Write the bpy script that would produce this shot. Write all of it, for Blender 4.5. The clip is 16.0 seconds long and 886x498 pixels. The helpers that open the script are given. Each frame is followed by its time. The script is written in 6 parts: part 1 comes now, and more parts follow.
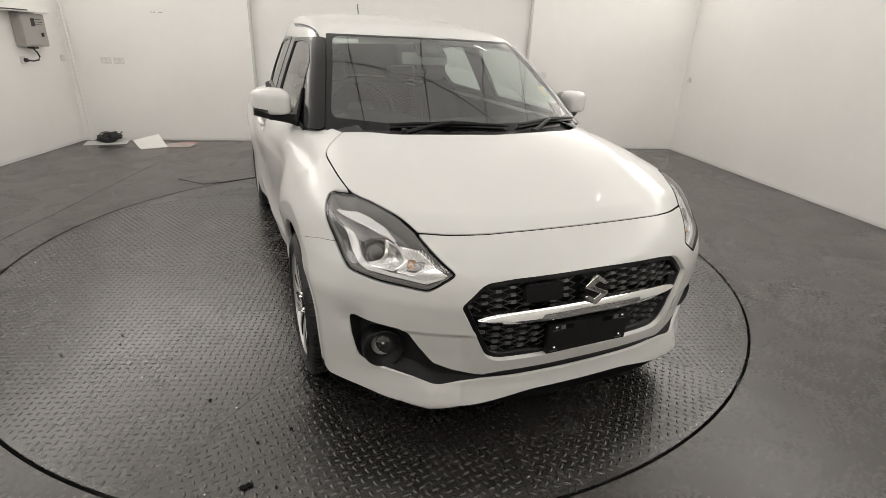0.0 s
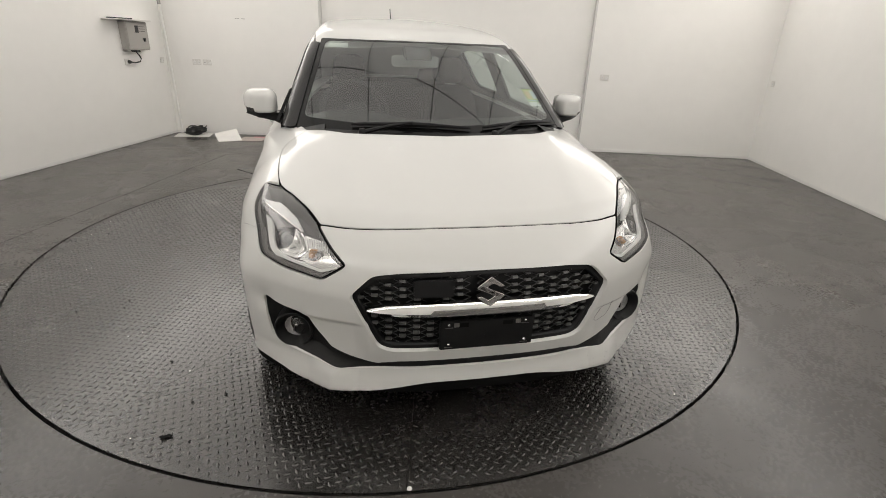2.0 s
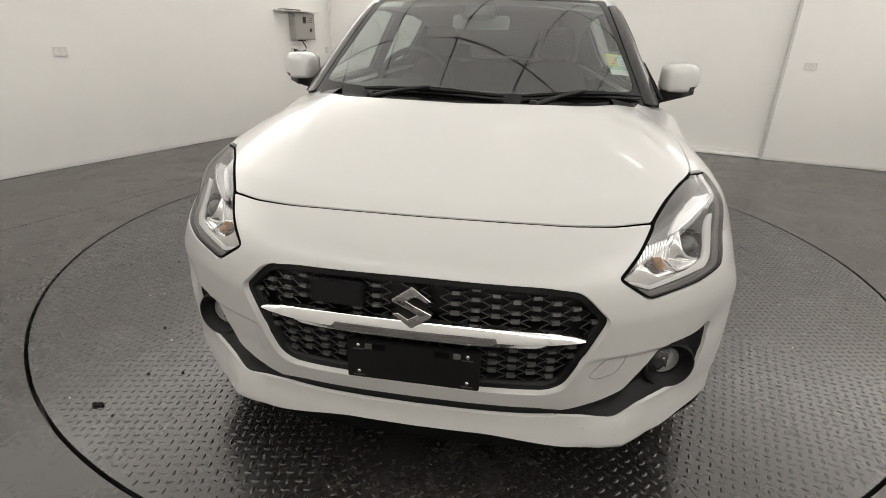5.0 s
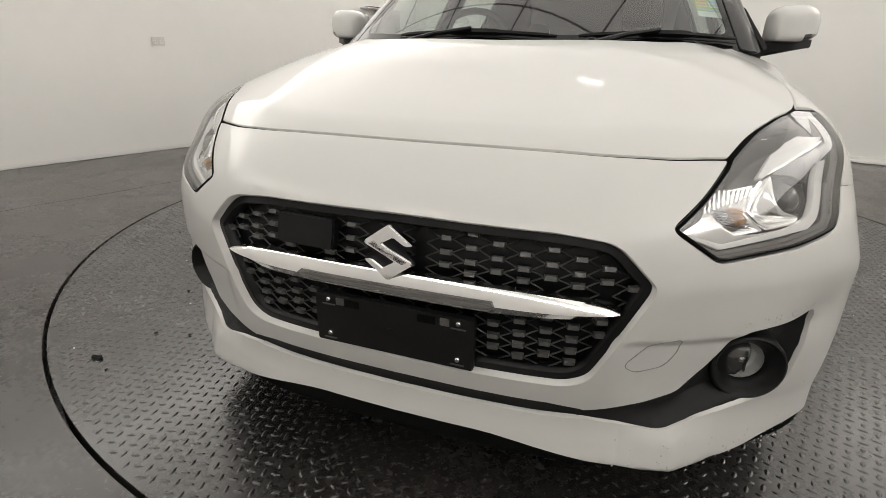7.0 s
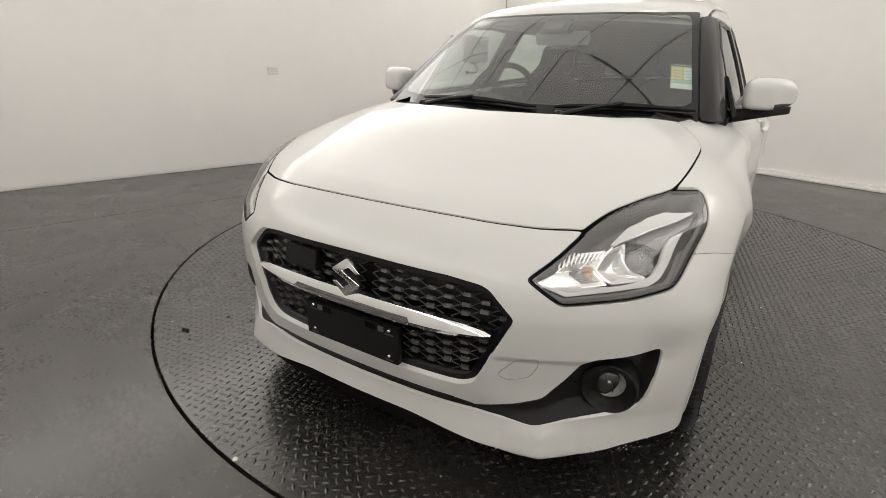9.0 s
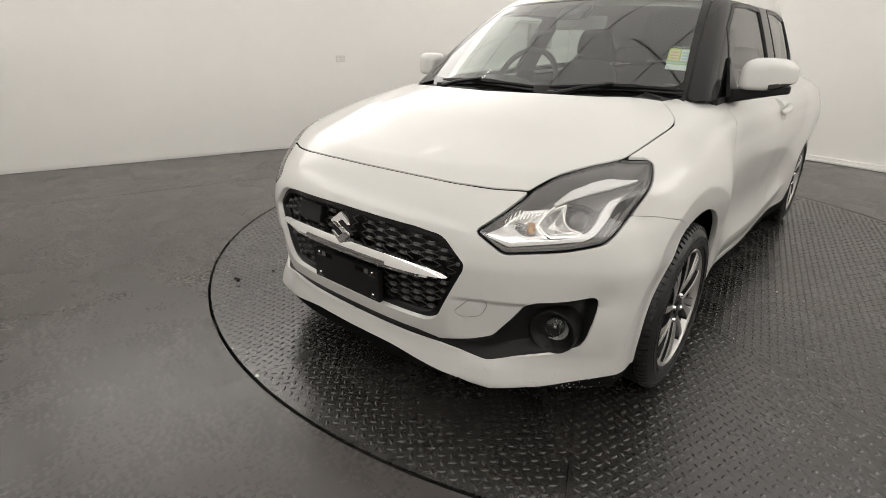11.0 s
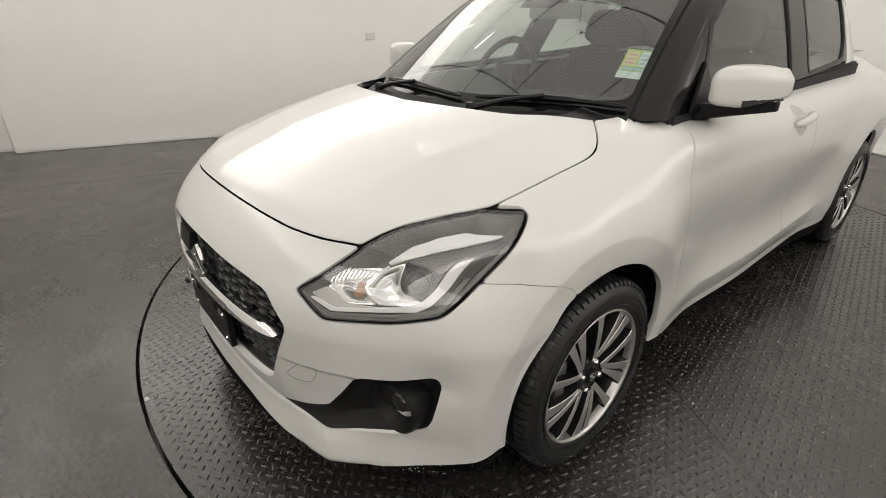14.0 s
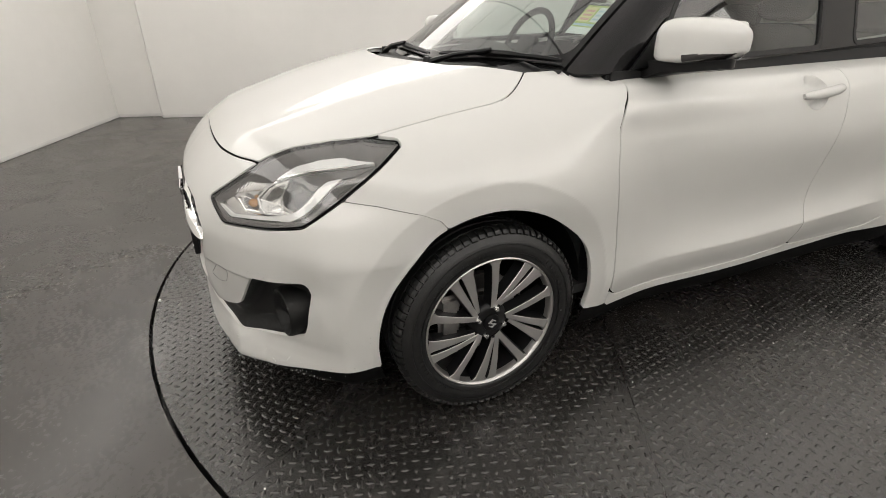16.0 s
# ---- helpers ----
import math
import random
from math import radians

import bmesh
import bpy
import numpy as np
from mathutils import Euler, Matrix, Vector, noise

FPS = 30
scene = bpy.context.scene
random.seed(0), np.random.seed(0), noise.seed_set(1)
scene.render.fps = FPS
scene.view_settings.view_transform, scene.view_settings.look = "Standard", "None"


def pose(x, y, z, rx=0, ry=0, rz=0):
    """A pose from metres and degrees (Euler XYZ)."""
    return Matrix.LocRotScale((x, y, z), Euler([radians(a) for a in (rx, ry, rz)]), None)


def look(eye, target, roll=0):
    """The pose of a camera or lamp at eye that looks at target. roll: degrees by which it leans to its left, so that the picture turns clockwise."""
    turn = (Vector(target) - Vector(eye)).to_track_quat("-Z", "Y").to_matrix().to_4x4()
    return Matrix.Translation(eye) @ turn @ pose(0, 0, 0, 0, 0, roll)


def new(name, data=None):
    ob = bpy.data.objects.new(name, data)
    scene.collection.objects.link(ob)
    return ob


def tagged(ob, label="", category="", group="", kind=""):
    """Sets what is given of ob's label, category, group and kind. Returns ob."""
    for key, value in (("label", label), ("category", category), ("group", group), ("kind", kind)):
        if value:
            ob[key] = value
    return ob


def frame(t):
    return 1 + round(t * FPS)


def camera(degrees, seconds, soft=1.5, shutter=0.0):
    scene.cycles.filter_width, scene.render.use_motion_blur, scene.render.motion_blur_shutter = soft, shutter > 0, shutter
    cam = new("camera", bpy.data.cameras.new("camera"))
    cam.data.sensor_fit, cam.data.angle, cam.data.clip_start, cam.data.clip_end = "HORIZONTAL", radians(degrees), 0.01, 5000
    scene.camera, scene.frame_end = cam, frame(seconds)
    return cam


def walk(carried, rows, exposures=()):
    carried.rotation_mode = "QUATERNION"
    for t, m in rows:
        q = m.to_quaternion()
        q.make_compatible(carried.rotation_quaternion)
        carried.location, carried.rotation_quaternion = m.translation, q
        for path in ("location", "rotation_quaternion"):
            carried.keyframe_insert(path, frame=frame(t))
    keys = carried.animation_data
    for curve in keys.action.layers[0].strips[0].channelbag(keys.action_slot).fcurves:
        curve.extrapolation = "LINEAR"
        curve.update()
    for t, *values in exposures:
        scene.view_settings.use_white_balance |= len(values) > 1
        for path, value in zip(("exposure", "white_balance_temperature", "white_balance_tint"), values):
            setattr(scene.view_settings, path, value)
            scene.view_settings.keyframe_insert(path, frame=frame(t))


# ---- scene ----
cam = camera(83.04, 16.0, soft=0.45)
# seconds, eye, turn about x, y, z
ROWS = [
    (0.0, -1.0521, -1.8904, 1.3014, 67.910, -2.425, -22.846),
    (0.5, -0.9767, -2.0345, 1.3112, 67.893, -2.339, -20.218),
    (1.0, -0.8179, -2.1310, 1.3300, 67.801, -2.281, -16.756),
    (1.5, -0.6409, -2.1706, 1.3424, 67.713, -2.223, -13.683),
    (2.0, -0.4750, -2.1501, 1.3385, 67.565, -2.123, -11.606),
    (2.5, -0.3072, -2.1246, 1.3324, 67.511, -1.994, -9.815),
    (3.0, -0.1193, -2.1624, 1.3186, 67.538, -1.934, -5.650),
    (3.5, 0.0319, -2.1529, 1.3064, 67.448, -1.864, -1.119),
    (4.0, 0.1274, -2.0012, 1.2702, 67.319, -1.646, 2.184),
    (4.5, 0.1819, -1.8560, 1.2367, 67.230, -1.477, 5.026),
    (5.0, 0.2245, -1.7370, 1.1600, 67.252, -1.325, 9.559),
    (7.5, 0.4328, -1.4968, 0.9105, 69.042, -1.004, 21.943),
    (8.0, 0.5279, -1.5496, 0.9622, 69.219, -1.041, 24.573),
    (8.2, 0.5813, -1.5677, 1.0199, 69.274, -1.090, 25.860),
    (10.3, 1.1940, -1.7247, 1.1646, 68.754, -0.438, 39.622),
    (10.5, 1.2135, -1.7208, 1.1683, 68.530, -0.328, 40.005),
    (11.0, 1.2185, -1.6764, 1.1218, 68.018, -0.333, 40.831),
    (11.5, 1.1965, -1.5507, 1.0377, 67.371, -0.210, 41.583),
    (12.0, 1.2198, -1.4589, 1.0583, 66.490, -0.056, 42.536),
    (12.5, 1.2448, -1.3663, 1.1556, 65.999, 0.079, 43.827),
    (13.0, 1.2538, -1.2523, 1.2269, 65.675, 0.146, 44.887),
    (13.5, 1.3267, -1.1715, 1.2294, 65.177, 0.122, 45.951),
    (14.0, 1.4333, -1.0422, 1.2322, 64.640, 0.227, 49.834),
    (14.5, 1.5661, -0.9977, 1.2534, 64.830, 0.215, 55.503),
    (15.0, 1.7126, -0.9279, 1.2644, 64.686, 0.320, 59.618),
    (15.5, 1.8139, -0.7949, 1.2015, 64.769, 0.427, 62.613),
    (16.0, 1.8881, -0.6241, 1.1120, 64.532, 0.449, 65.269),
]
# the clip's camera opens up a little where less of the bright room is in view
walk(cam, [(t, pose(x, y, z, a, b, c)) for t, x, y, z, a, b, c in ROWS],
     exposures=((0.0, 0.0), (8.0, 0.02), (10.5, 0.06), (12.0, 0.12), (13.0, 0.04), (14.5, 0.05), (16.0, 0.18)))

# ---- world, light and exposure ----
world = bpy.data.worlds.new("world")
scene.world = world
world.use_nodes = True
world.node_tree.nodes["Background"].inputs[0].default_value = (0.9, 0.95, 1.0, 1)
world.node_tree.nodes["Background"].inputs[1].default_value = 0.05
CEILING_LIGHT = 0.62
# strength of the added wall-top strips that fill the car's upright faces
FILL_LIGHT = 2.0
CEILING_Z = 3.3


# ---- materials ----
def nodes_of(name):
    m = bpy.data.materials.new(name)
    m.use_nodes = True
    nt = m.node_tree
    return m, nt, nt.nodes["Principled BSDF"]


def mat(name, col, rough=0.5, metal=0.0, coat=0.0, spec=0.5, var=0.0, scale=8.0, bump=0.0, bscale=200.0,
        rvar=0.0, detail=4.0, emit=0.0):
    """A plain surface with colour, roughness and relief varied at two scales."""
    m, nt, b = nodes_of(name)
    b.inputs["Base Color"].default_value = (*col, 1)
    b.inputs["Roughness"].default_value = rough
    b.inputs["Metallic"].default_value = metal
    b.inputs["Coat Weight"].default_value = coat
    b.inputs["Coat Roughness"].default_value = 0.04
    b.inputs["Specular IOR Level"].default_value = spec
    if emit:
        b.inputs["Emission Color"].default_value = (*col, 1)
        b.inputs["Emission Strength"].default_value = emit
    tc = nt.nodes.new("ShaderNodeTexCoord")
    if var or rvar:
        n = nt.nodes.new("ShaderNodeTexNoise")
        n.inputs["Scale"].default_value = scale
        n.inputs["Detail"].default_value = detail
        nt.links.new(tc.outputs["Object"], n.inputs["Vector"])
        n2 = nt.nodes.new("ShaderNodeTexNoise")
        n2.inputs["Scale"].default_value = scale * 9
        n2.inputs["Detail"].default_value = 3
        nt.links.new(tc.outputs["Object"], n2.inputs["Vector"])
        add = nt.nodes.new("ShaderNodeMath")
        add.operation = "MULTIPLY_ADD"
        add.inputs[1].default_value = 0.35
        nt.links.new(n2.outputs["Fac"], add.inputs[0])
        nt.links.new(n.outputs["Fac"], add.inputs[2])
        if var:
            r = nt.nodes.new("ShaderNodeMapRange")
            r.inputs["From Min"].default_value, r.inputs["From Max"].default_value = 0.35, 1.0
            r.inputs["To Min"].default_value, r.inputs["To Max"].default_value = 1 - var, 1 + var
            nt.links.new(add.outputs[0], r.inputs["Value"])
            mix = nt.nodes.new("ShaderNodeVectorMath")
            mix.operation = "SCALE"
            mix.inputs[0].default_value = col
            nt.links.new(r.outputs[0], mix.inputs["Scale"])
            nt.links.new(mix.outputs[0], b.inputs["Base Color"])
        if rvar:
            r = nt.nodes.new("ShaderNodeMapRange")
            r.inputs["From Min"].default_value, r.inputs["From Max"].default_value = 0.35, 1.0
            r.inputs["To Min"].default_value, r.inputs["To Max"].default_value = rough - rvar, rough + rvar
            nt.links.new(add.outputs[0], r.inputs["Value"])
            nt.links.new(r.outputs[0], b.inputs["Roughness"])
    if bump:
        n = nt.nodes.new("ShaderNodeTexNoise")
        n.inputs["Scale"].default_value = bscale
        n.inputs["Detail"].default_value = 3
        nt.links.new(tc.outputs["Object"], n.inputs["Vector"])
        bp = nt.nodes.new("ShaderNodeBump")
        bp.inputs["Strength"].default_value = bump
        bp.inputs["Distance"].default_value = 0.002
        nt.links.new(n.outputs["Fac"], bp.inputs["Height"])
        nt.links.new(bp.outputs[0], b.inputs["Normal"])
    return m


def clear(name, tint, ior=1.5, rough=0.0, dirt=0.0):
    """Thin clear pane: what is behind it, tinted, under its Fresnel gloss."""
    m = bpy.data.materials.new(name)
    m.use_nodes = True
    nt = m.node_tree
    nt.nodes.clear()
    out = nt.nodes.new("ShaderNodeOutputMaterial")
    mix = nt.nodes.new("ShaderNodeMixShader")
    tr = nt.nodes.new("ShaderNodeBsdfTransparent")
    tr.inputs[0].default_value = (*tint, 1)
    gl = nt.nodes.new("ShaderNodeBsdfGlossy")
    gl.inputs["Roughness"].default_value = rough
    lw = nt.nodes.new("ShaderNodeLayerWeight")
    lw.inputs[0].default_value = 0.5
    pw = nt.nodes.new("ShaderNodeMath")
    pw.operation = "POWER"
    pw.inputs[1].default_value = 4.0
    nt.links.new(lw.outputs["Facing"], pw.inputs[0])
    fr = nt.nodes.new("ShaderNodeMath")
    fr.operation = "MULTIPLY_ADD"
    f0 = 3.0 * ((ior - 1) / (ior + 1)) ** 2
    fr.inputs[1].default_value, fr.inputs[2].default_value = 0.9 - f0, f0
    nt.links.new(pw.outputs[0], fr.inputs[0])
    nt.links.new(fr.outputs[0], mix.inputs[0])
    nt.links.new(tr.outputs[0], mix.inputs[1])
    nt.links.new(gl.outputs[0], mix.inputs[2])
    nt.links.new(mix.outputs[0], out.inputs[0])
    return m


PAINT = mat("white car paint", (0.605, 0.602, 0.582), 0.32, 0.0, 1.0, 0.5, 0.012, 3.0)
PAINT.node_tree.nodes["Principled BSDF"].inputs["Coat Weight"].default_value = 0.65
PAINT.node_tree.nodes["Principled BSDF"].inputs["Coat Roughness"].default_value = 0.055
GAP = mat("dark panel gap", (0.003, 0.003, 0.003), 0.9, spec=0.1)
UNDER = mat("underbody black", (0.006, 0.006, 0.006), 0.8, spec=0.15, var=0.3)
GLOSS = mat("gloss black pillar", (0.006, 0.0055, 0.006), 0.14, 0, 0.0, 0.28)
FRIT = mat("black ceramic frit", (0.006, 0.006, 0.006), 0.10, spec=0.25)
LATTICE = mat("black grille links", (0.02, 0.02, 0.02), 0.35, spec=0.3)
PLASTIC = mat("textured black plastic", (0.007, 0.007, 0.007), 0.48, spec=0.28, bump=0.25, bscale=900, var=0.2, scale=30, rvar=0.06)
SATIN = mat("satin black plastic", (0.005, 0.005, 0.0055), 0.34, spec=0.25, rvar=0.06, scale=25)
FOGBOWL = mat("bright fog lamp bowl", (0.85, 0.85, 0.85), 0.32, 0.6)
NUB = mat("grey grille nub", (0.078, 0.077, 0.075), 0.3)
CHROME = mat("chrome", (0.85, 0.85, 0.85), 0.06, 1.0)
SILVER = mat("satin silver reflector", (0.70, 0.70, 0.69), 0.15, 1.0)
ALLOY = mat("machined alloy", (0.50, 0.49, 0.48), 0.30, 0.85, bump=0.1, bscale=600)
POCKET = mat("dark painted alloy", (0.008, 0.008, 0.0085), 0.35, spec=0.35)
RUBBER = mat("tyre rubber", (0.009, 0.009, 0.009), 0.42, var=0.35, scale=20, bump=0.25, bscale=300, rvar=0.08)
STEEL = mat("brake steel", (0.35, 0.34, 0.33), 0.35, 1.0, var=0.2, scale=30)
GLASS = clear("tinted car glass", (0.72, 0.79, 0.76), 1.5)
LENS = clear("clear lamp lens", (0.93, 0.93, 0.93), 1.45)
LAMPGREY = mat("grey lamp housing", (0.17, 0.162, 0.160), 0.22)
LAMPMID = mat("smoked lamp blade", (0.10, 0.095, 0.095), 0.16, 0.5)
LAMPDARK = mat("dark lamp surround", (0.016, 0.015, 0.015), 0.2)
PROJ = mat("dark projector glass", (0.03, 0.03, 0.032), 0.03, 0, 1.0)
AMBER = mat("amber bulb", (0.46, 0.25, 0.11), 0.2, 0.0, 0.5)
WHITEP = mat("white light guide and painted blade reflection", (0.78, 0.78, 0.77), 0.25, 0, 0.6)
FABRIC = mat("dark seat fabric", (0.014, 0.014, 0.0145), 0.95, spec=0.2, var=0.15, scale=6)
TRIM = mat("dark interior trim", (0.02, 0.02, 0.021), 0.65, spec=0.3)
LINER = mat("pale headlining", (0.42, 0.41, 0.39), 0.95)
WALL = mat("white painted wall", (0.868, 0.855, 0.828), 0.62, var=0.035, scale=0.9, bump=0.04, bscale=60)
CEIL = mat("white ceiling", (0.82, 0.81, 0.79), 0.8, var=0.02, scale=1.0)
SKIRT = mat("white skirting", (0.80, 0.79, 0.77), 0.4)


def worn(name, col, rough, dark, light, spec=0.5, streak=0.0, size=1.0, bump=0.05):
    """Painted floor or plate: soft large patches, stretched scuffs and fine specks."""
    m, nt, b = nodes_of(name)
    tc = nt.nodes.new("ShaderNodeTexCoord")

    def field(scale, detail, stretch=(1, 1, 1), turn=0.0, distort=0.0):
        mp = nt.nodes.new("ShaderNodeMapping")
        mp.inputs["Scale"].default_value = stretch
        mp.inputs["Rotation"].default_value = (0, 0, radians(turn))
        n = nt.nodes.new("ShaderNodeTexNoise")
        n.inputs["Scale"].default_value = scale
        n.inputs["Detail"].default_value = detail
        n.inputs["Distortion"].default_value = distort
        nt.links.new(tc.outputs["Object"], mp.inputs["Vector"])
        nt.links.new(mp.outputs[0], n.inputs["Vector"])
        return n.outputs["Fac"]

    def ramp(src, a, z, lo, hi):
        r = nt.nodes.new("ShaderNodeMapRange")
        r.inputs["From Min"].default_value, r.inputs["From Max"].default_value = a, z
        r.inputs["To Min"].default_value, r.inputs["To Max"].default_value = lo, hi
        nt.links.new(src, r.inputs["Value"])
        return r.outputs[0]

    def times(p, q):
        k = nt.nodes.new("ShaderNodeMath")
        k.operation = "MULTIPLY"
        nt.links.new(p, k.inputs[0])
        nt.links.new(q, k.inputs[1])
        return k.outputs[0]
    broad = ramp(field(0.7 * size, 6, distort=0.6), 0.35, 0.68, 1 - dark, 1 + light)
    scuff = ramp(field(1.6 * size, 9, (1.0, 5.0, 1.0), 27, 0.8), 0.58, 0.74, 1.0, 1.0 + 0.55 * light + streak)
    scuff2 = ramp(field(2.2 * size, 8, (6.0, 1.0, 1.0), 63, 0.5), 0.56, 0.80, 1.0, 1.0 - 0.6 * dark)
    fine = ramp(field(38 * size, 5), 0.35, 0.65, 0.955, 1.045)
    k = times(times(broad, fine), times(scuff, scuff2))
    mix = nt.nodes.new("ShaderNodeVectorMath")
    mix.operation = "SCALE"
    mix.inputs[0].default_value = col
    nt.links.new(k, mix.inputs["Scale"])
    nt.links.new(mix.outputs[0], b.inputs["Base Color"])
    nt.links.new(times(ramp(field(2.6 * size, 8, distort=0.7), 0.35, 0.68, 0.88, 1.14), ramp(field(60, 3), 0.3, 0.7, rough - 0.03, rough + 0.03)), b.inputs["Roughness"])
    b.inputs["Specular IOR Level"].default_value = spec
    bp = nt.nodes.new("ShaderNodeBump")
    bp.inputs["Strength"].default_value = bump
    bp.inputs["Distance"].default_value = 0.002
    nt.links.new(field(90, 4), bp.inputs["Height"])
    nt.links.new(bp.outputs[0], b.inputs["Normal"])
    return m


FLOOR = worn("dark painted concrete", (0.061, 0.0558, 0.0516), 0.27, 0.15, 0.13, 0.5, 0.05, bump=0.015)
TREADTOP = mat("worn tread", (0.030, 0.028, 0.026), 0.22, 0.0, spec=1.0, var=0.3, scale=3.0, rvar=0.06)
TREAD = worn("black chequer plate", (0.025, 0.0232, 0.0214), 0.26, 0.26, 0.28, 0.95, 0.2, 1.6)
RIMSTEEL = mat("worn turntable edge", (0.06, 0.057, 0.053), 0.4, 0.3, var=0.3, scale=6)
WHITEPL = mat("white plastic fitting", (0.72, 0.70, 0.67), 0.35)
GREYBOX = mat("pale grey steel box", (0.40, 0.385, 0.36), 0.4, var=0.06, scale=4)
# this grey stands in for the shade in the door's recess
JAMB = mat("jamb greyed for the recess shade", (0.64, 0.63, 0.61), 0.4, var=0.05, scale=3)
DARKGREY = mat("dark grey plastic", (0.03, 0.03, 0.03), 0.5)
CARD = mat("white card", (0.78, 0.77, 0.74), 0.7, var=0.02)
BRIGHT = mat("bright tube", (1.0, 0.98, 0.95), 0.5, emit=12.0)
FILL_SKIN = mat("added fill diffuser", (1.0, 0.972, 0.935), 0.6, emit=FILL_LIGHT)
BATTEN = mat("grey batten", (0.34, 0.33, 0.32), 0.6)
GLOW = mat("luminous ceiling skin", (1.0, 0.972, 0.935), 0.6, emit=CEILING_LIGHT)


# ---- tools ----
def mesh_ob(name, verts, faces, material, parent=None, normals=None, smooth=True, label=""):
    """One mesh object from computed vertices; normals, one a vertex, where the surface is known exactly."""
    me = bpy.data.meshes.new(name)
    me.from_pydata([tuple(map(float, v)) for v in verts], [], [tuple(map(int, f)) for f in faces])
    me.materials.append(material)
    if smooth:
        me.shade_smooth()
    if normals is not None:
        me.normals_split_custom_set_from_vertices([tuple(map(float, n)) for n in normals])
    me.update()
    ob = new(name, me)
    if parent is not None:
        ob.parent = parent
    return tagged(ob, label)


def part(name, bm, material, parent=None, label="", smooth=False, bevel=0.0):
    """Links a bmesh as one mesh object."""
    if bevel:
        bmesh.ops.bevel(bm, geom=[e for e in bm.edges if len(e.link_faces) == 2 and e.calc_face_angle(0) > 0.5],
                        offset=bevel, segments=2, affect="EDGES", clamp_overlap=True)
    me = bpy.data.meshes.new(name)
    bmesh.ops.recalc_face_normals(bm, faces=bm.faces)
    bm.to_mesh(me)
    bm.free()
    me.materials.append(material)
    if smooth:
        me.shade_smooth()
        me.set_sharp_from_angle(angle=radians(40))
    ob = new(name, me)
    if parent is not None:
        ob.parent = parent
    return tagged(ob, label)


def box(bm, x0, y0, z0, x1, y1, z1, m=None):
    r = bmesh.ops.create_cube(bm, size=1.0)
    mm = Matrix.Translation(((x0 + x1) / 2, (y0 + y1) / 2, (z0 + z1) / 2)) @ Matrix.Diagonal((abs(x1 - x0), abs(y1 - y0), abs(z1 - z0), 1))
    bmesh.ops.transform(bm, matrix=(m @ mm) if m else mm, verts=r["verts"])
    return r["verts"]


def prism(bm, poly, depth, m=None):
    """A flat outline (x, y) raised by depth along z."""
    vs = [bm.verts.new((x, y, 0)) for x, y in poly]
    f = bm.faces.new(vs)
    r = bmesh.ops.extrude_face_region(bm, geom=[f])
    top = [v for v in r["geom"] if isinstance(v, bmesh.types.BMVert)]
    bmesh.ops.translate(bm, vec=(0, 0, depth), verts=top)
    if m:
        bmesh.ops.transform(bm, matrix=m, verts=vs + top)
    return vs + top


def lathe(bm, profile, n=48, m=None, closed=False):
    """Turns a profile of (radius, height) about z."""
    rows = []
    for r, h in profile:
        rows.append([bm.verts.new((r * math.cos(2 * math.pi * i / n), r * math.sin(2 * math.pi * i / n), h)) for i in range(n)])
    for a, b in zip(rows, rows[1:] + ([rows[0]] if closed else [])):
        for i in range(n):
            bm.faces.new((a[i], a[(i + 1) % n], b[(i + 1) % n], b[i]))
    if m:
        bmesh.ops.transform(bm, matrix=m, verts=[v for r in rows for v in r])
    return rows


def tube(bm, points, radius, n=8):
    """A round bar through points."""
    pts = [Vector(p) for p in points]
    rings = []
    for i, p in enumerate(pts):
        d = (pts[min(i + 1, len(pts) - 1)] - pts[max(i - 1, 0)]).normalized()
        u = d.cross(Vector((0, 0, 1)))
        u = u.normalized() if u.length > 1e-3 else Vector((1, 0, 0))
        w = d.cross(u)
        r = radius[i] if isinstance(radius, (list, tuple)) else radius
        rings.append([bm.verts.new(p + r * (math.cos(2 * math.pi * k / n) * u + math.sin(2 * math.pi * k / n) * w)) for k in range(n)])
    for a, b in zip(rings, rings[1:]):
        for k in range(n):
            bm.faces.new((a[k], a[(k + 1) % n], b[(k + 1) % n], b[k]))
    bm.faces.new(rings[0][::-1])
    bm.faces.new(rings[-1])


def curve_pts(ctrl, step=0.02, closed=False):
    """A smooth line through control points (Catmull-Rom)."""
    p = np.array(ctrl, float)
    n = len(p)
    out = []
    for i in range(n if closed else n - 1):
        a, b = p[i], p[(i + 1) % n]
        p0 = p[(i - 1) % n] if closed or i else 2 * a - b
        p3 = p[(i + 2) % n] if closed or i + 2 < n else 2 * b - a
        k = max(2, int(np.linalg.norm(b - a) / step))
        for j in range(k):
            t = j / k
            out.append(0.5 * (2 * a + (b - p0) * t + (2 * p0 - 5 * a + 4 * b - p3) * t * t + (3 * a - p0 - 3 * b + p3) * t ** 3))
    if not closed:
        out.append(p[-1])
    return np.array(out)


def rounded(poly, r, k=5):
    """A closed outline with its corners rounded by about r."""
    p = np.array(poly, float)
    out = []
    for i in range(len(p)):
        a, b, c = p[i - 1], p[i], p[(i + 1) % len(p)]
        u, v = a - b, c - b
        lu, lv = np.linalg.norm(u), np.linalg.norm(v)
        d = min(r, 0.45 * lu, 0.45 * lv)
        s, e = b + u / lu * d, b + v / lv * d
        for j in range(k + 1):
            t = j / k
            out.append((1 - t) ** 2 * s + 2 * t * (1 - t) * b + t * t * e)
    return np.array(out)


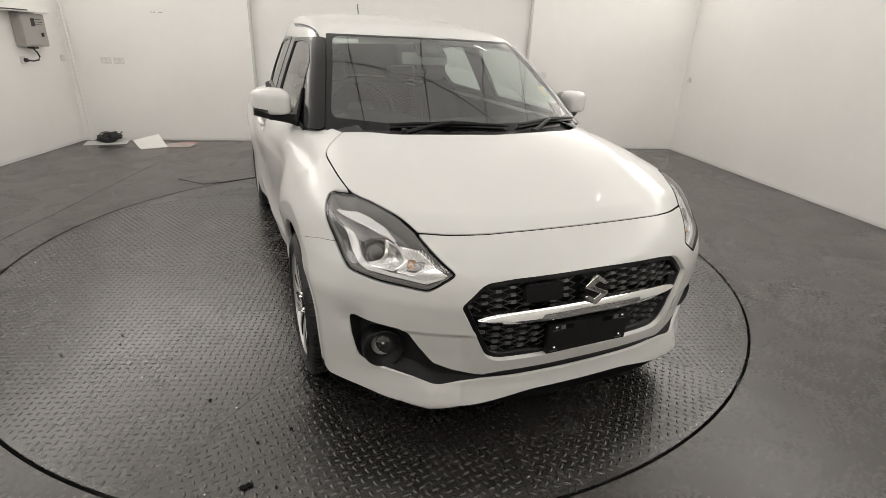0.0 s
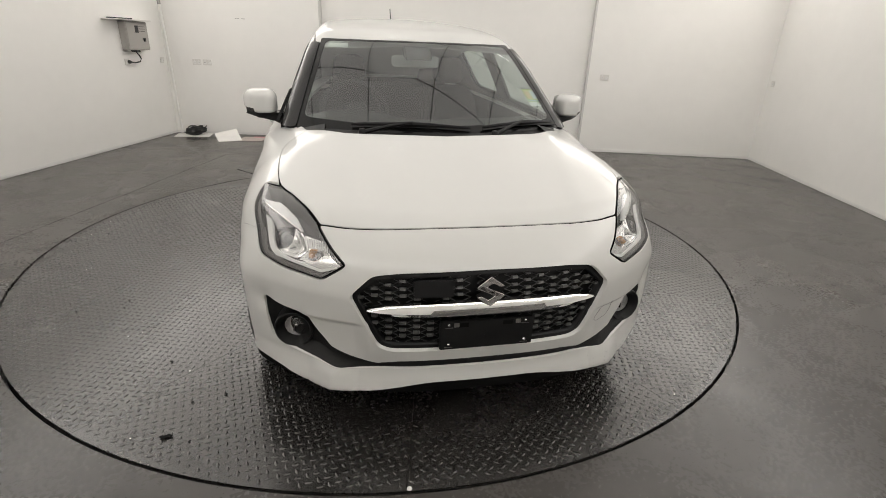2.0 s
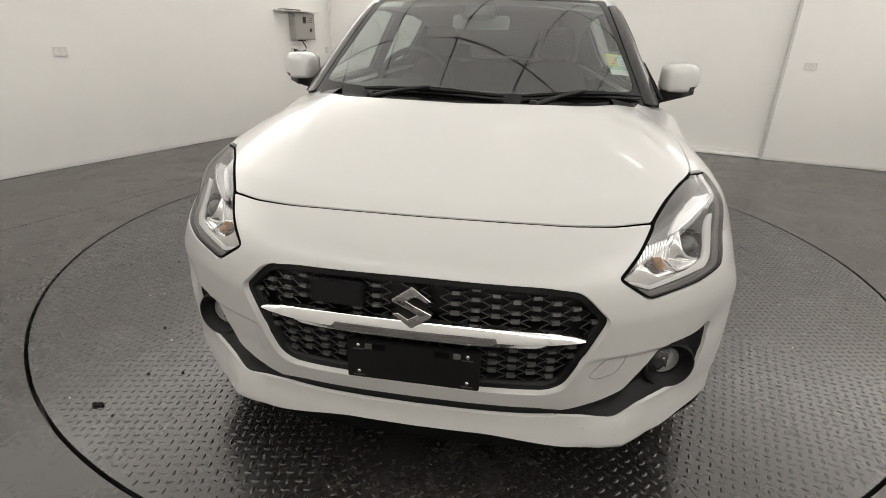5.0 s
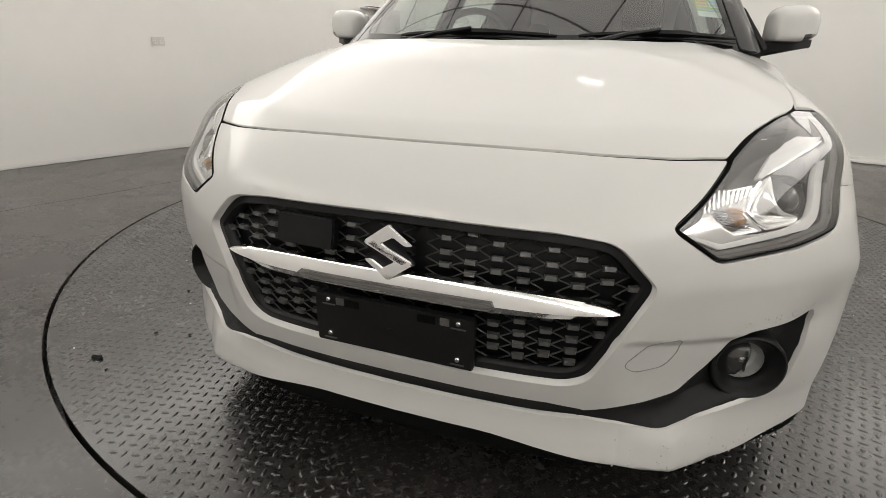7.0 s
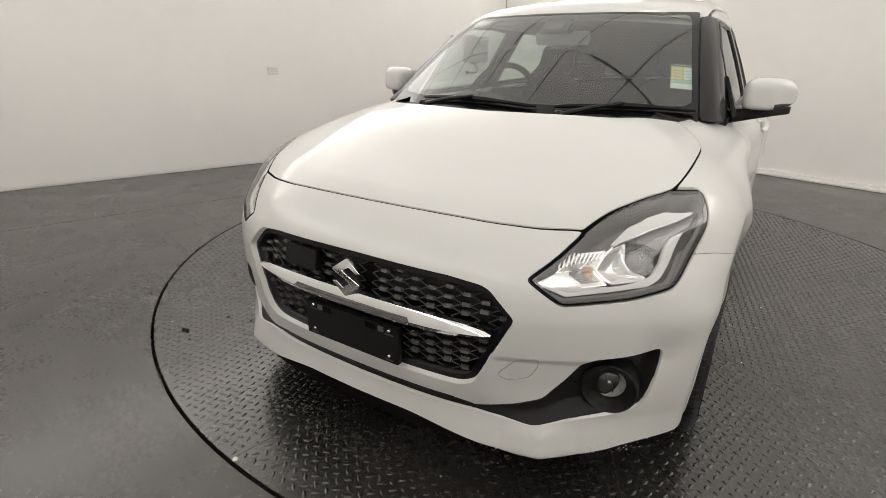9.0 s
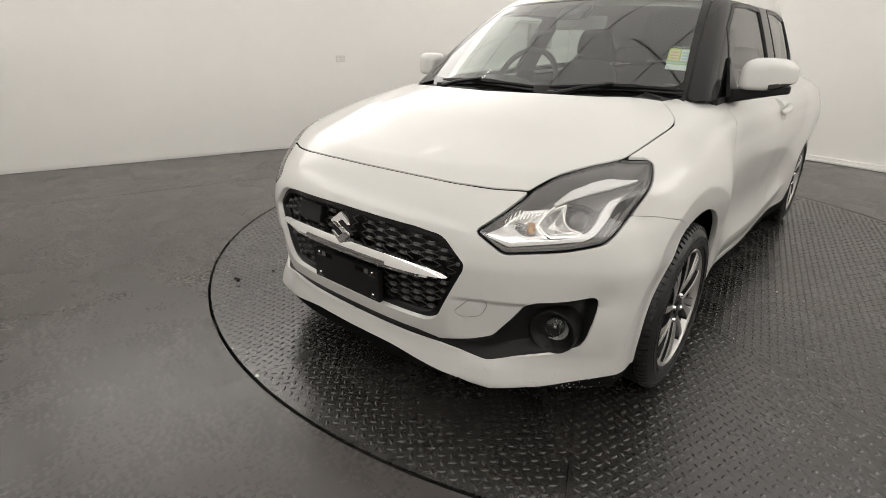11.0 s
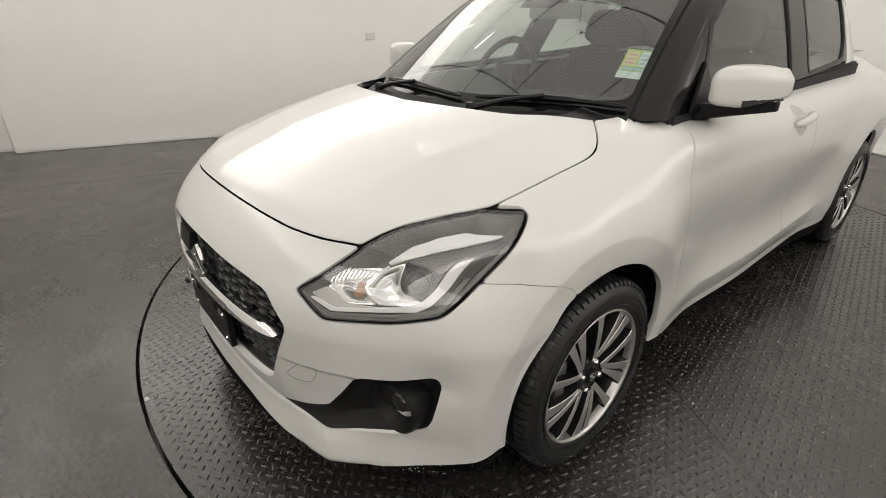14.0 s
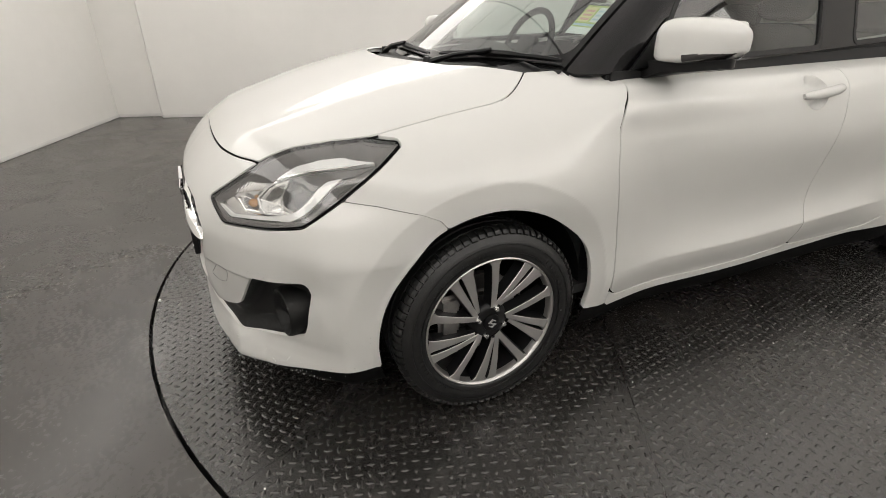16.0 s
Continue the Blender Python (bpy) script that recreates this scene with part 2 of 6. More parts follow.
def inside(p, poly):
    """Signed distance of points p (n, 2) to a closed outline: positive inside."""
    poly = np.asarray(poly, float)
    a, b = poly, np.roll(poly, -1, 0)
    best = np.full(len(p), 1e9)
    cross = np.zeros(len(p), int)
    for (ax, ay), (bx, by) in zip(a, b):
        dx, dy = bx - ax, by - ay
        q = dx * dx + dy * dy
        if q < 1e-14:
            continue
        t = np.clip(((p[:, 0] - ax) * dx + (p[:, 1] - ay) * dy) / q, 0, 1)
        best = np.minimum(best, (p[:, 0] - ax - t * dx) ** 2 + (p[:, 1] - ay - t * dy) ** 2)
        if ay != by:
            c = ((ay > p[:, 1]) != (by > p[:, 1])) & (p[:, 0] < (bx - ax) * (p[:, 1] - ay) / (by - ay) + ax)
            cross += c
    return np.where(cross % 2 == 1, 1, -1) * np.sqrt(best)


def spline(x, xs, ys):
    """Smooth interpolation through knots (monotone cubic)."""
    xs, ys = np.array(xs, float), np.array(ys, float)
    h = np.diff(xs)
    d = np.diff(ys) / h
    m = np.zeros(len(xs))
    m[0], m[-1] = d[0], d[-1]
    for i in range(1, len(xs) - 1):
        m[i] = 0 if d[i - 1] * d[i] <= 0 else 2 * d[i - 1] * d[i] / (d[i - 1] + d[i])
    x = np.clip(x, xs[0], xs[-1])
    i = np.clip(np.searchsorted(xs, x) - 1, 0, len(h) - 1)
    t = (x - xs[i]) / h[i]
    return ((2 * t ** 3 - 3 * t ** 2 + 1) * ys[i] + (t ** 3 - 2 * t ** 2 + t) * h[i] * m[i]
            + (-2 * t ** 3 + 3 * t ** 2) * ys[i + 1] + (t ** 3 - t ** 2) * h[i] * m[i + 1])


def step01(a, b, x):
    t = np.clip((x - a) / (b - a), 0, 1)
    return t * t * (3 - 2 * t)


def smax(a, b, r):
    h = np.maximum(r - np.abs(a - b), 0) / r
    return np.maximum(a, b) + h * h * r * 0.25


class Sheet:
    """A surface as vertices, exact normals, a second pair of coordinates for cutting, and quads."""

    def __init__(self, v, n, uv, f):
        self.v, self.n, self.uv, self.f = v, n, uv, f

    def cut(self, g):
        """What of it has g > 0, with a clean edge where g is nought."""
        v, n, uv = [self.v], [self.n], [self.uv]
        pos = g > 0
        q = np.array([(*f, *(f[-1],) * (8 - len(f))) for f in self.f]) if not isinstance(self.f, np.ndarray) else self.f
        count = pos[q].sum(1)
        width = q.shape[1]
        keep = [self.f[i] for i in np.nonzero(count == width)[0]] if not isinstance(self.f, np.ndarray) else q[count == width].tolist()
        keep = [tuple(f) for f in keep]
        made, cache, base, ev, en, eu = [], {}, len(self.v), [], [], []
        for k in np.nonzero((count > 0) & (count < width))[0]:
            f = [int(i) for i in self.f[k]]
            poly = []
            for i, j in zip(f, (*f[1:], f[0])):
                if pos[i]:
                    poly.append(i)
                if pos[i] != pos[j]:
                    key = (min(i, j), max(i, j))
                    if key not in cache:
                        t = g[key[0]] / (g[key[0]] - g[key[1]])
                        cache[key] = base + len(ev)
                        ev.append(self.v[key[0]] * (1 - t) + self.v[key[1]] * t)
                        w = self.n[key[0]] * (1 - t) + self.n[key[1]] * t
                        en.append(w / np.linalg.norm(w))
                        eu.append(self.uv[key[0]] * (1 - t) + self.uv[key[1]] * t)
                    poly.append(cache[key])
            if len(poly) > 2:
                made.append(tuple(poly))
        if ev:
            v, n, uv = np.vstack([self.v, ev]), np.vstack([self.n, en]), np.vstack([self.uv, eu])
        else:
            v, n, uv = self.v, self.n, self.uv
        faces = keep + made
        used = sorted({i for f in faces for i in f})
        idx = {o: i for i, o in enumerate(used)}
        return Sheet(np.array([v[i] for i in used]), np.array([n[i] for i in used]), np.array([uv[i] for i in used]),
                     [tuple(idx[i] for i in f) for f in faces])

    def near(self, g):
        """The quads that have a corner with g > 0, uncut."""
        f = self.f[(g[self.f] > 0).any(1)]
        used, inv = np.unique(f, return_inverse=True)
        return Sheet(self.v[used], self.n[used], self.uv[used], inv.reshape(f.shape)), used

    def lifted(self, d):
        """Moved out along its normals by d (a number, or one a vertex)."""
        d = np.broadcast_to(np.asarray(d, float), (len(self.v),))
        return Sheet(self.v + self.n * d[:, None], self.n, self.uv, self.f)

    def flipped(self):
        """The same on the other side of the car."""
        k = np.array([-1.0, 1, 1])
        return Sheet(self.v * k, self.n * k, self.uv, [f[::-1] for f in self.f])

    def joined(self, o):
        c = len(self.v)
        return Sheet(np.vstack([self.v, o.v]), np.vstack([self.n, o.n]), np.vstack([self.uv, o.uv]),
                     list(self.f) + [tuple(i + c for i in f) for f in o.f])

    def rimmed(self, depth):
        """With its open edges turned inwards by depth, so that it shows a thickness."""
        seen = {}
        for f in self.f:
            for i, j in zip(f, (*f[1:], f[0])):
                seen[(i, j)] = seen.get((i, j), 0) + 1
        edges = [(i, j) for i, j in seen if (j, i) not in seen]
        if not edges:
            return self
        v, n, uv, f = list(self.v), list(self.n), list(self.uv), list(self.f)
        side = {}
        for i, j in edges:
            q = np.cross(self.v[j] - self.v[i], self.n[i])
            for k in (i, j):
                side[k] = side.get(k, 0) + q
        top, low = {}, {}
        for k, q in side.items():
            q = q / (np.linalg.norm(q) + 1e-12)
            # a narrow rounded edge, then the return
            top[k] = len(v)
            v.append(self.v[k] + q * 0.0004 - self.n[k] * 0.001)
            n.append((q + self.n[k]) / np.linalg.norm(q + self.n[k]))
            uv.append(self.uv[k])
            low[k] = len(v)
            v.append(self.v[k] - self.n[k] * depth)
            n.append(q)
            uv.append(self.uv[k])
        for i, j in edges:
            f.append((j, i, top[i], top[j]))
            f.append((top[j], top[i], low[i], low[j]))
        return Sheet(np.array(v), np.array(n), np.array(uv), f)

    def make(self, name, material, parent, label="", rim=0.0):
        s = self.rimmed(rim) if rim else self
        return mesh_ob(name, s.v, s.f, material, parent, s.n, True, label)


def grid_faces(nu, nv):
    i = np.arange(nu - 1)[:, None] * nv + np.arange(nv - 1)[None, :]
    i = i.ravel()
    return np.stack([i, i + nv, i + nv + 1, i + 1], 1)

# ---- the room ----
# corners on the floor: back left, jamb left, jamb right, back right, front right, front left
WALLS = {
    "wall_left": ((-2.70, 5.77), (-4.93, -1.12)),
    "wall_left_front": ((-5.06, -1.14), (-5.20, -1.60)),
    "wall_front": ((-5.20, -1.60), (2.66, -4.40)),
    "wall_right": ((2.66, -4.40), (5.10, 3.74)),
    "wall_back_right": ((5.10, 3.74), (2.84, 4.36)),
    "wall_back_left": ((-0.62, 5.40), (-2.70, 5.77)),
}


def wall(name, a, b, thick=0.12, z0=0.0, z1=CEILING_Z):
    """A wall whose inner face runs from a to b, the room on its left."""
    a, b = Vector((*a, 0)), Vector((*b, 0))
    d = (b - a).normalized()
    n = Vector((d.y, -d.x, 0))
    bm = bmesh.new()
    ends = [a - d * 0.0, b + d * 0.0, b + n * thick, a + n * thick]
    vs = [bm.verts.new((p.x, p.y, z0)) for p in ends]
    up = [bm.verts.new((p.x, p.y, z1)) for p in ends]
    bm.faces.new(vs[::-1])
    bm.faces.new(up)
    for i in range(4):
        bm.faces.new((vs[i], vs[(i + 1) % 4], up[(i + 1) % 4], up[i]))
    return tagged(part(name, bm, WALL), "smooth white painted wall of the photo bay", "wall", kind="structure")


def skirting(name, a, b, h=0.035, out=0.006):
    a, b = Vector((*a, 0)), Vector((*b, 0))
    d = (b - a).normalized()
    n = Vector((-d.y, d.x, 0))
    bm = bmesh.new()
    m = Matrix(((d.x, n.x, 0, a.x), (d.y, n.y, 0, a.y), (0, 0, 1, 0), (0, 0, 0, 1)))
    box(bm, 0.0, 0.001, 0.002, (b - a).length, out, h, m)
    return tagged(part(name, bm, SKIRT, bevel=0.002), "thin white bead along the foot of the wall", "skirting", kind="structure")


for key, (wa, wb) in WALLS.items():
    wall(key, wa, wb)
    skirting("baseboard_" + key[5:], wa, wb)
wall("wall_left_jog", (-4.93, -1.12), (-5.06, -1.14))


def big_door():
    """The wide white panel door, set back between the two wings of the back wall."""
    a, b = Vector((2.84, 4.36, 0)), Vector((-0.62, 5.40, 0))
    d = (b - a).normalized()
    n = Vector((-d.y, d.x, 0))
    length = (b - a).length
    m = Matrix(((d.x, n.x, 0, a.x), (d.y, n.y, 0, a.y), (0, 0, 1, 0), (0, 0, 0, 1)))
    root = new("door_1")
    tagged(root, "wide plain white sliding door in the back wall", "door", kind="structure")
    bm = bmesh.new()
    box(bm, -0.2, -0.16, 0.0, length + 0.2, -0.075, CEILING_Z, m)
    part("door_leaf", bm, WALL, root)
    bm = bmesh.new()
    box(bm, 0.0, -0.074, 0.004, length, -0.045, 0.055, m)
    part("bottom_rail", bm, SKIRT, root, "white bottom rail", bevel=0.003)
    bm = bmesh.new()
    box(bm, 0.0, -0.045, 0.003, length, -0.012, 0.022, m)
    part("floor_track", bm, SKIRT, root, "white floor track", bevel=0.002)
    # jambs, with the recess shade put into their grey
    for x in (0.0, length):
        bm = bmesh.new()
        box(bm, x - 0.012, -0.072, 0.0, x + 0.012, 0.012, CEILING_Z, m)
        part("jamb", bm, JAMB, root, "jamb greyed for the recess shade", bevel=0.002)


big_door()

# ground: one slab with a round pit for the turntable
TABLE = Vector((-0.104, 1.236, 0))
R_TABLE, R_PIT = 2.212, 2.228


def floor():
    n = 160
    bm = bmesh.new()
    ring = [bm.verts.new((TABLE.x + R_PIT * math.cos(2 * math.pi * i / n), TABLE.y + R_PIT * math.sin(2 * math.pi * i / n), 0)) for i in range(n)]
    low = [bm.verts.new((v.co.x, v.co.y, -0.15)) for v in ring]
    far = [bm.verts.new((TABLE.x + 9 * math.cos(2 * math.pi * i / n), TABLE.y + 9 * math.sin(2 * math.pi * i / n), 0)) for i in range(n)]
    for i in range(n):
        j = (i + 1) % n
        bm.faces.new((ring[i], far[i], far[j], ring[j]))
        bm.faces.new((ring[i], ring[j], low[j], low[i]))
    bm.faces.new(low)
    return tagged(part("floor", bm, FLOOR), "dark grey painted concrete floor with faint scuffs", "floor", kind="structure")


floor()


def floor_joint(a, b, w=0.004):
    """A fine straight crack in the floor."""
    a, b = Vector((*a, 0.0004)), Vector((*b, 0.0004))
    d = (b - a).normalized()
    n = Vector((-d.y, d.x, 0))
    rng = random.Random(7)
    bm = bmesh.new()
    k = 24
    rows = []
    for i in range(k + 1):
        p = a + (b - a) * i / k + n * rng.uniform(-0.006, 0.006)
        h = w * rng.uniform(0.35, 1.0) / 2
        rows.append((bm.verts.new(p - n * h), bm.verts.new(p + n * h)))
    for p, q in zip(rows, rows[1:]):
        bm.faces.new((p[0], p[1], q[1], q[0]))
    return tagged(part("floor_crack", bm, GAP), "fine dark crack in the painted floor", "crack", kind="structure")


floor_joint((-3.50, -1.00), (-2.395, 2.312), 0.006)
floor_joint((-2.395, 2.312), (-1.772, 4.22), 0.007)
floor_joint((-1.772, 4.22), (-1.25, 4.42), 0.004)


def ceiling():
    bm = bmesh.new()
    box(bm, -7.5, -6.0, CEILING_Z, 7.0, 8.0, CEILING_Z + 0.12)
    tagged(part("ceiling", bm, CEIL), "white ceiling over the photo bay", "ceiling", kind="structure")


ceiling()

# luminous ceiling: panels of glowing skin in slim grey battens
ROOM_TURN = 18.0


def luminous_ceiling():
    root = new("ceiling_light")
    tagged(root, "large luminous stretched ceiling above the turntable", "ceiling light")
    root.matrix_basis = pose(0, 0, CEILING_Z, 0, 0, -ROOM_TURN)
    us = [0.05 + 1.02 * k for k in range(-5, 5)]
    vs = [1.30 + 1.20 * k for k in range(-4, 5)]
    vs = [v for v in vs if -3.0 < v < 5.6]
    for i in range(len(us) - 1):
        for j in range(len(vs) - 1):
            bm = bmesh.new()
            box(bm, us[i] + 0.009, vs[j] + 0.009, -0.05, us[i + 1] - 0.009, vs[j + 1] - 0.009, -0.02)
            part("panel", bm, GLOW, root)
    for u in us:
        bm = bmesh.new()
        box(bm, u - 0.009, vs[0], -0.060, u + 0.009, vs[-1], -0.004)
        part("batten", bm, BATTEN, root, "grey batten")
    for v in vs:
        bm = bmesh.new()
        box(bm, us[0], v - 0.009, -0.056, us[-1], v + 0.009, -0.006)
        part("cross_batten", bm, BATTEN, root, "grey batten")


def spot_lamp(x, y, z, turn, length):
    """A short bright tube in a white tray."""
    root = new("ceiling_tube_lamp")
    root.matrix_basis = pose(x, y, z, 0, 0, turn)
    tagged(root, "short bright tube lamp under the ceiling", "lamp", "ceiling tube lamps")
    bm = bmesh.new()
    box(bm, -length / 2 - 0.02, -0.03, 0.0, length / 2 + 0.02, 0.03, 0.025)
    part("tray", bm, WHITEPL, root, bevel=0.004)
    bm = bmesh.new()
    box(bm, -length / 2, -0.008, -0.014, length / 2, 0.008, 0.002)
    part("tube", bm, BRIGHT, root, "glowing tube", bevel=0.005)


def flood_lamp(p, inward):
    """A small floodlight high on a wall, tilted down into the room."""
    root = new("wall_floodlight")
    root.matrix_basis = look(p, (p[0] + inward[0], p[1] + inward[1], p[2] - 0.55))
    tagged(root, "small bright floodlight high on the wall", "floodlight", "floodlights round the walls")
    bm = bmesh.new()
    box(bm, -0.09, -0.05, 0.012, 0.09, 0.05, 0.06)
    part("lamp_body", bm, WHITEPL, root, bevel=0.008)
    bm = bmesh.new()
    box(bm, -0.075, -0.025, -0.002, 0.075, 0.025, 0.014)
    part("lamp_glass", bm, BRIGHT, root, "glowing lamp face")
    bm = bmesh.new()
    tube(bm, [(0, 0, 0.05), (0, 0.02, 0.20)], 0.015, 8)
    part("lamp_arm", bm, WHITEPL, root)


for fp, fd in (((-3.70, 2.10, 2.95), (0.95, -0.31)), ((-4.35, 0.50, 3.05), (0.95, -0.31))):
    flood_lamp(fp, fd)
for lx, ly, lt, ll in ((-2.40, 1.30, 40, 0.30), (0.09, 2.74, -18, 0.30), (1.86, 2.46, -18, 0.30), (2.60, 1.10, 50, 0.25)):
    spot_lamp(lx, ly, CEILING_Z - 0.09, lt, ll)
luminous_ceiling()


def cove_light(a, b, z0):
    """A long softly glowing diffuser where wall meets ceiling, added as unseen fill."""
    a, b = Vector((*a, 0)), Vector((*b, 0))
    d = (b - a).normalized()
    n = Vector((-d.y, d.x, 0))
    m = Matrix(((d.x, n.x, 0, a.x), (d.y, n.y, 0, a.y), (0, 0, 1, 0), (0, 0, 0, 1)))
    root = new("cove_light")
    tagged(root, "added fill lamp, unseen, along the top of the wall", "lamp", "cove lamps round the walls")
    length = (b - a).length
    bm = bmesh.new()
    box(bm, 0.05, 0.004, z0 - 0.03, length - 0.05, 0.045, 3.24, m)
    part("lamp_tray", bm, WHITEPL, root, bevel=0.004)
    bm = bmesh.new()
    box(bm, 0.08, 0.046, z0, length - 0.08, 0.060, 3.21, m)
    part("diffuser", bm, FILL_SKIN, root, "glowing white face of the added fill lamp")


# unseen strips on the long walls, added to brighten walls and flanks
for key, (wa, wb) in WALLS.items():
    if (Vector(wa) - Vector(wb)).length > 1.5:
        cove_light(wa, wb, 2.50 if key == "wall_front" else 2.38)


# ---- the turntable ----
def turntable():
    root = new("turntable")
    root.location = TABLE
    tagged(root, "round black chequer plate turntable set flush in the floor", "turntable")
    hub = (0.2, -0.28)
    # joints between the plates run outwards from near the middle
    ends = [math.atan2(y - TABLE.y - hub[1], x - TABLE.x - hub[0]) for x, y in ((1.25, 0.29), (0.81, -0.68), (-0.28, -0.86), (-1.08, -0.17), (-2.24, 1.43), (0.9, 3.2))]
    ends = [e % (2 * math.pi) for e in ends]
    # each plate was cut with its pattern lying another way: the turn of the plate that follows each joint
    turns = dict(zip(ends, (10.0, 71.5, 43.3, 11.5, -17.8, 25.0)))
    ends = sorted(ends)
    for a, b in zip(ends, ends[1:] + [ends[0] + 2 * math.pi]):
        bm = bmesh.new()
        pts = [(hub[0], hub[1])]
        k = max(8, int((b - a) / 0.04))
        for i in range(k + 1):
            t = a + (b - a) * i / k
            c, s = math.cos(t), math.sin(t)
            q = hub[0] * c + hub[1] * s
            r = -q + math.sqrt(q * q - hub[0] ** 2 - hub[1] ** 2 + R_TABLE ** 2)
            pts.append((hub[0] + r * c, hub[1] + r * s))
        mid = np.mean(pts, 0)
        h = (a + b) / 2
        off = np.array((math.cos(h), math.sin(h))) * 0.0014 / max(0.3, math.sin(min(b - a, math.pi) / 2))
        prism(bm, [tuple(np.array(p) + off * (1 if i == 0 else 0.6)) for i, p in enumerate(pts)], 0.006, Matrix.Translation((0, 0, -0.006)))
        part("plate", bm, TREAD, root)
    bm = bmesh.new()
    lathe(bm, [(R_TABLE - 0.006, -0.001), (R_TABLE - 0.001, -0.001), (R_TABLE, -0.004), (R_TABLE, -0.1), (R_TABLE - 0.02, -0.1), (R_TABLE - 0.02, -0.012)], 200)
    part("edge_band", bm, RIMSTEEL, root, "worn steel edge")
    # raised lens-shaped treads, one joined mesh
    p = 0.0302
    L, Wd, Ht = 0.0140, 0.0062, 0.0024
    ring = [(math.cos(q) * L, math.sin(q) * Wd * (1 - 0.25 * abs(math.cos(q)))) for q in np.linspace(0, 2 * math.pi, 8, endpoint=False)]
    prof = np.array([(x, y, 0.0) for x, y in ring] + [(x * 0.62, y * 0.60, Ht * 0.72) for x, y in ring] + [(-L * 0.25, 0, Ht), (L * 0.25, 0, Ht)])
    fc = [(k, (k + 1) % 8, 8 + (k + 1) % 8, 8 + k) for k in range(8)]
    fc += [(8, 9, 17), (9, 10, 16, 17), (10, 11, 16), (11, 12, 16), (12, 13, 16), (13, 14, 16), (14, 15, 17, 16), (15, 8, 17)]
    n = int(R_TABLE / p) + 2
    ij = np.array([(i, j) for i in range(-n, n + 1) for j in range(-n, n + 1)])
    blocks = []
    for e0, e1 in zip(ends, ends[1:] + [ends[0] + 2 * math.pi]):
        turn = radians(turns[e0])
        c, s = math.cos(turn), math.sin(turn)
        cx = (ij[:, 0] * c - ij[:, 1] * s) * p + hub[0]
        cy = (ij[:, 0] * s + ij[:, 1] * c) * p + hub[1]
        away = (np.arctan2(cy - hub[1], cx - hub[0]) - e0) % (2 * math.pi)
        far = np.hypot(cx - hub[0], cy - hub[1])
        ok = (np.hypot(cx, cy) < R_TABLE - 0.018) & (away < e1 - e0) & (far * np.sin(np.minimum(away, 1.5)) > 0.010) & (far * np.sin(np.minimum(e1 - e0 - away, 1.5)) > 0.010)
        ang = turn + np.where(ij[ok].sum(1) % 2 == 0, 0.0, radians(90))
        ca, sa = np.cos(ang)[:, None], np.sin(ang)[:, None]
        v = np.zeros((ok.sum(), 18, 3))
        v[:, :, 0] = cx[ok][:, None] + prof[None, :, 0] * ca - prof[None, :, 1] * sa
        v[:, :, 1] = cy[ok][:, None] + prof[None, :, 0] * sa + prof[None, :, 1] * ca
        v[:, :, 2] = prof[None, :, 2]
        blocks.append(v)
    verts = np.vstack(blocks)
    faces = [tuple(q + 18 * k for q in f) for k in range(len(verts)) for f in fc]
    t = mesh_ob("tread", verts.reshape(-1, 3), faces, TREADTOP, root, smooth=True, label="raised lens-shaped treads")
    tagged(t, kind="stuff")


turntable()

# ---- the car: forms ----
# x to the car's left, y to its rear, z up; the front axle at y = 0
CAR = new("hatchback_car")
tagged(CAR, "white five-door hatchback with black pillars, parked on the turntable", "car")

PLAN = curve_pts([(0, -0.758), (0.16, -0.754), (0.30, -0.741), (0.42, -0.712), (0.53, -0.662), (0.62, -0.602), (0.69, -0.543), (0.75, -0.472),
                  (0.79, -0.39), (0.818, -0.29), (0.845, -0.15), (0.860, 0.03), (0.866, 0.5), (0.866, 1.3), (0.866, 2.0), (0.860, 2.5), (0.838, 2.75),
                  (0.78, 2.93), (0.65, 3.02), (0.40, 3.055), (0, 3.065)], 0.008)
PLAN_S = np.concatenate([[0], np.cumsum(np.linalg.norm(np.diff(PLAN, axis=0), axis=1))])
_d = np.gradient(PLAN, axis=0)
PLAN_N = np.stack([_d[:, 1], -_d[:, 0]], 1)
PLAN_N /= np.linalg.norm(PLAN_N, axis=1)[:, None]

# distance to the plan outline and the place along it, on a fine raster
GX, GY = np.linspace(-0.2, 1.3, 151), np.linspace(-1.2, 3.5, 471)
_q = np.stack(np.meshgrid(GX, GY, indexing="ij"), -1).reshape(-1, 2)
_best, _at = np.full(len(_q), 1e9), np.zeros(len(_q))
for _i in range(0, len(PLAN) - 1):
    _a, _b = PLAN[_i], PLAN[_i + 1]
    _e = _b - _a
    _t = np.clip(((_q - _a) @ _e) / (_e @ _e), 0, 1)
    _dd = ((_q - _a - _t[:, None] * _e) ** 2).sum(1)
    _m = _dd < _best
    _best[_m] = _dd[_m]
    _at[_m] = (PLAN_S[_i] + _t * np.linalg.norm(_e))[_m]
_full = np.vstack([PLAN, PLAN[::-1] * np.array([-1, 1])])
RAST_D = (-inside(_q, _full)).reshape(len(GX), len(GY))
RAST_S = _at.reshape(len(GX), len(GY))


def raster(grid, x, y):
    fx = np.clip((np.abs(x) - GX[0]) / (GX[1] - GX[0]), 0, len(GX) - 1.001)
    fy = np.clip((y - GY[0]) / (GY[1] - GY[0]), 0, len(GY) - 1.001)
    i, j = fx.astype(int), fy.astype(int)
    u, w = fx - i, fy - j
    return (grid[i, j] * (1 - u) + grid[i + 1, j] * u) * (1 - w) + (grid[i, j + 1] * (1 - u) + grid[i + 1, j + 1] * u) * w


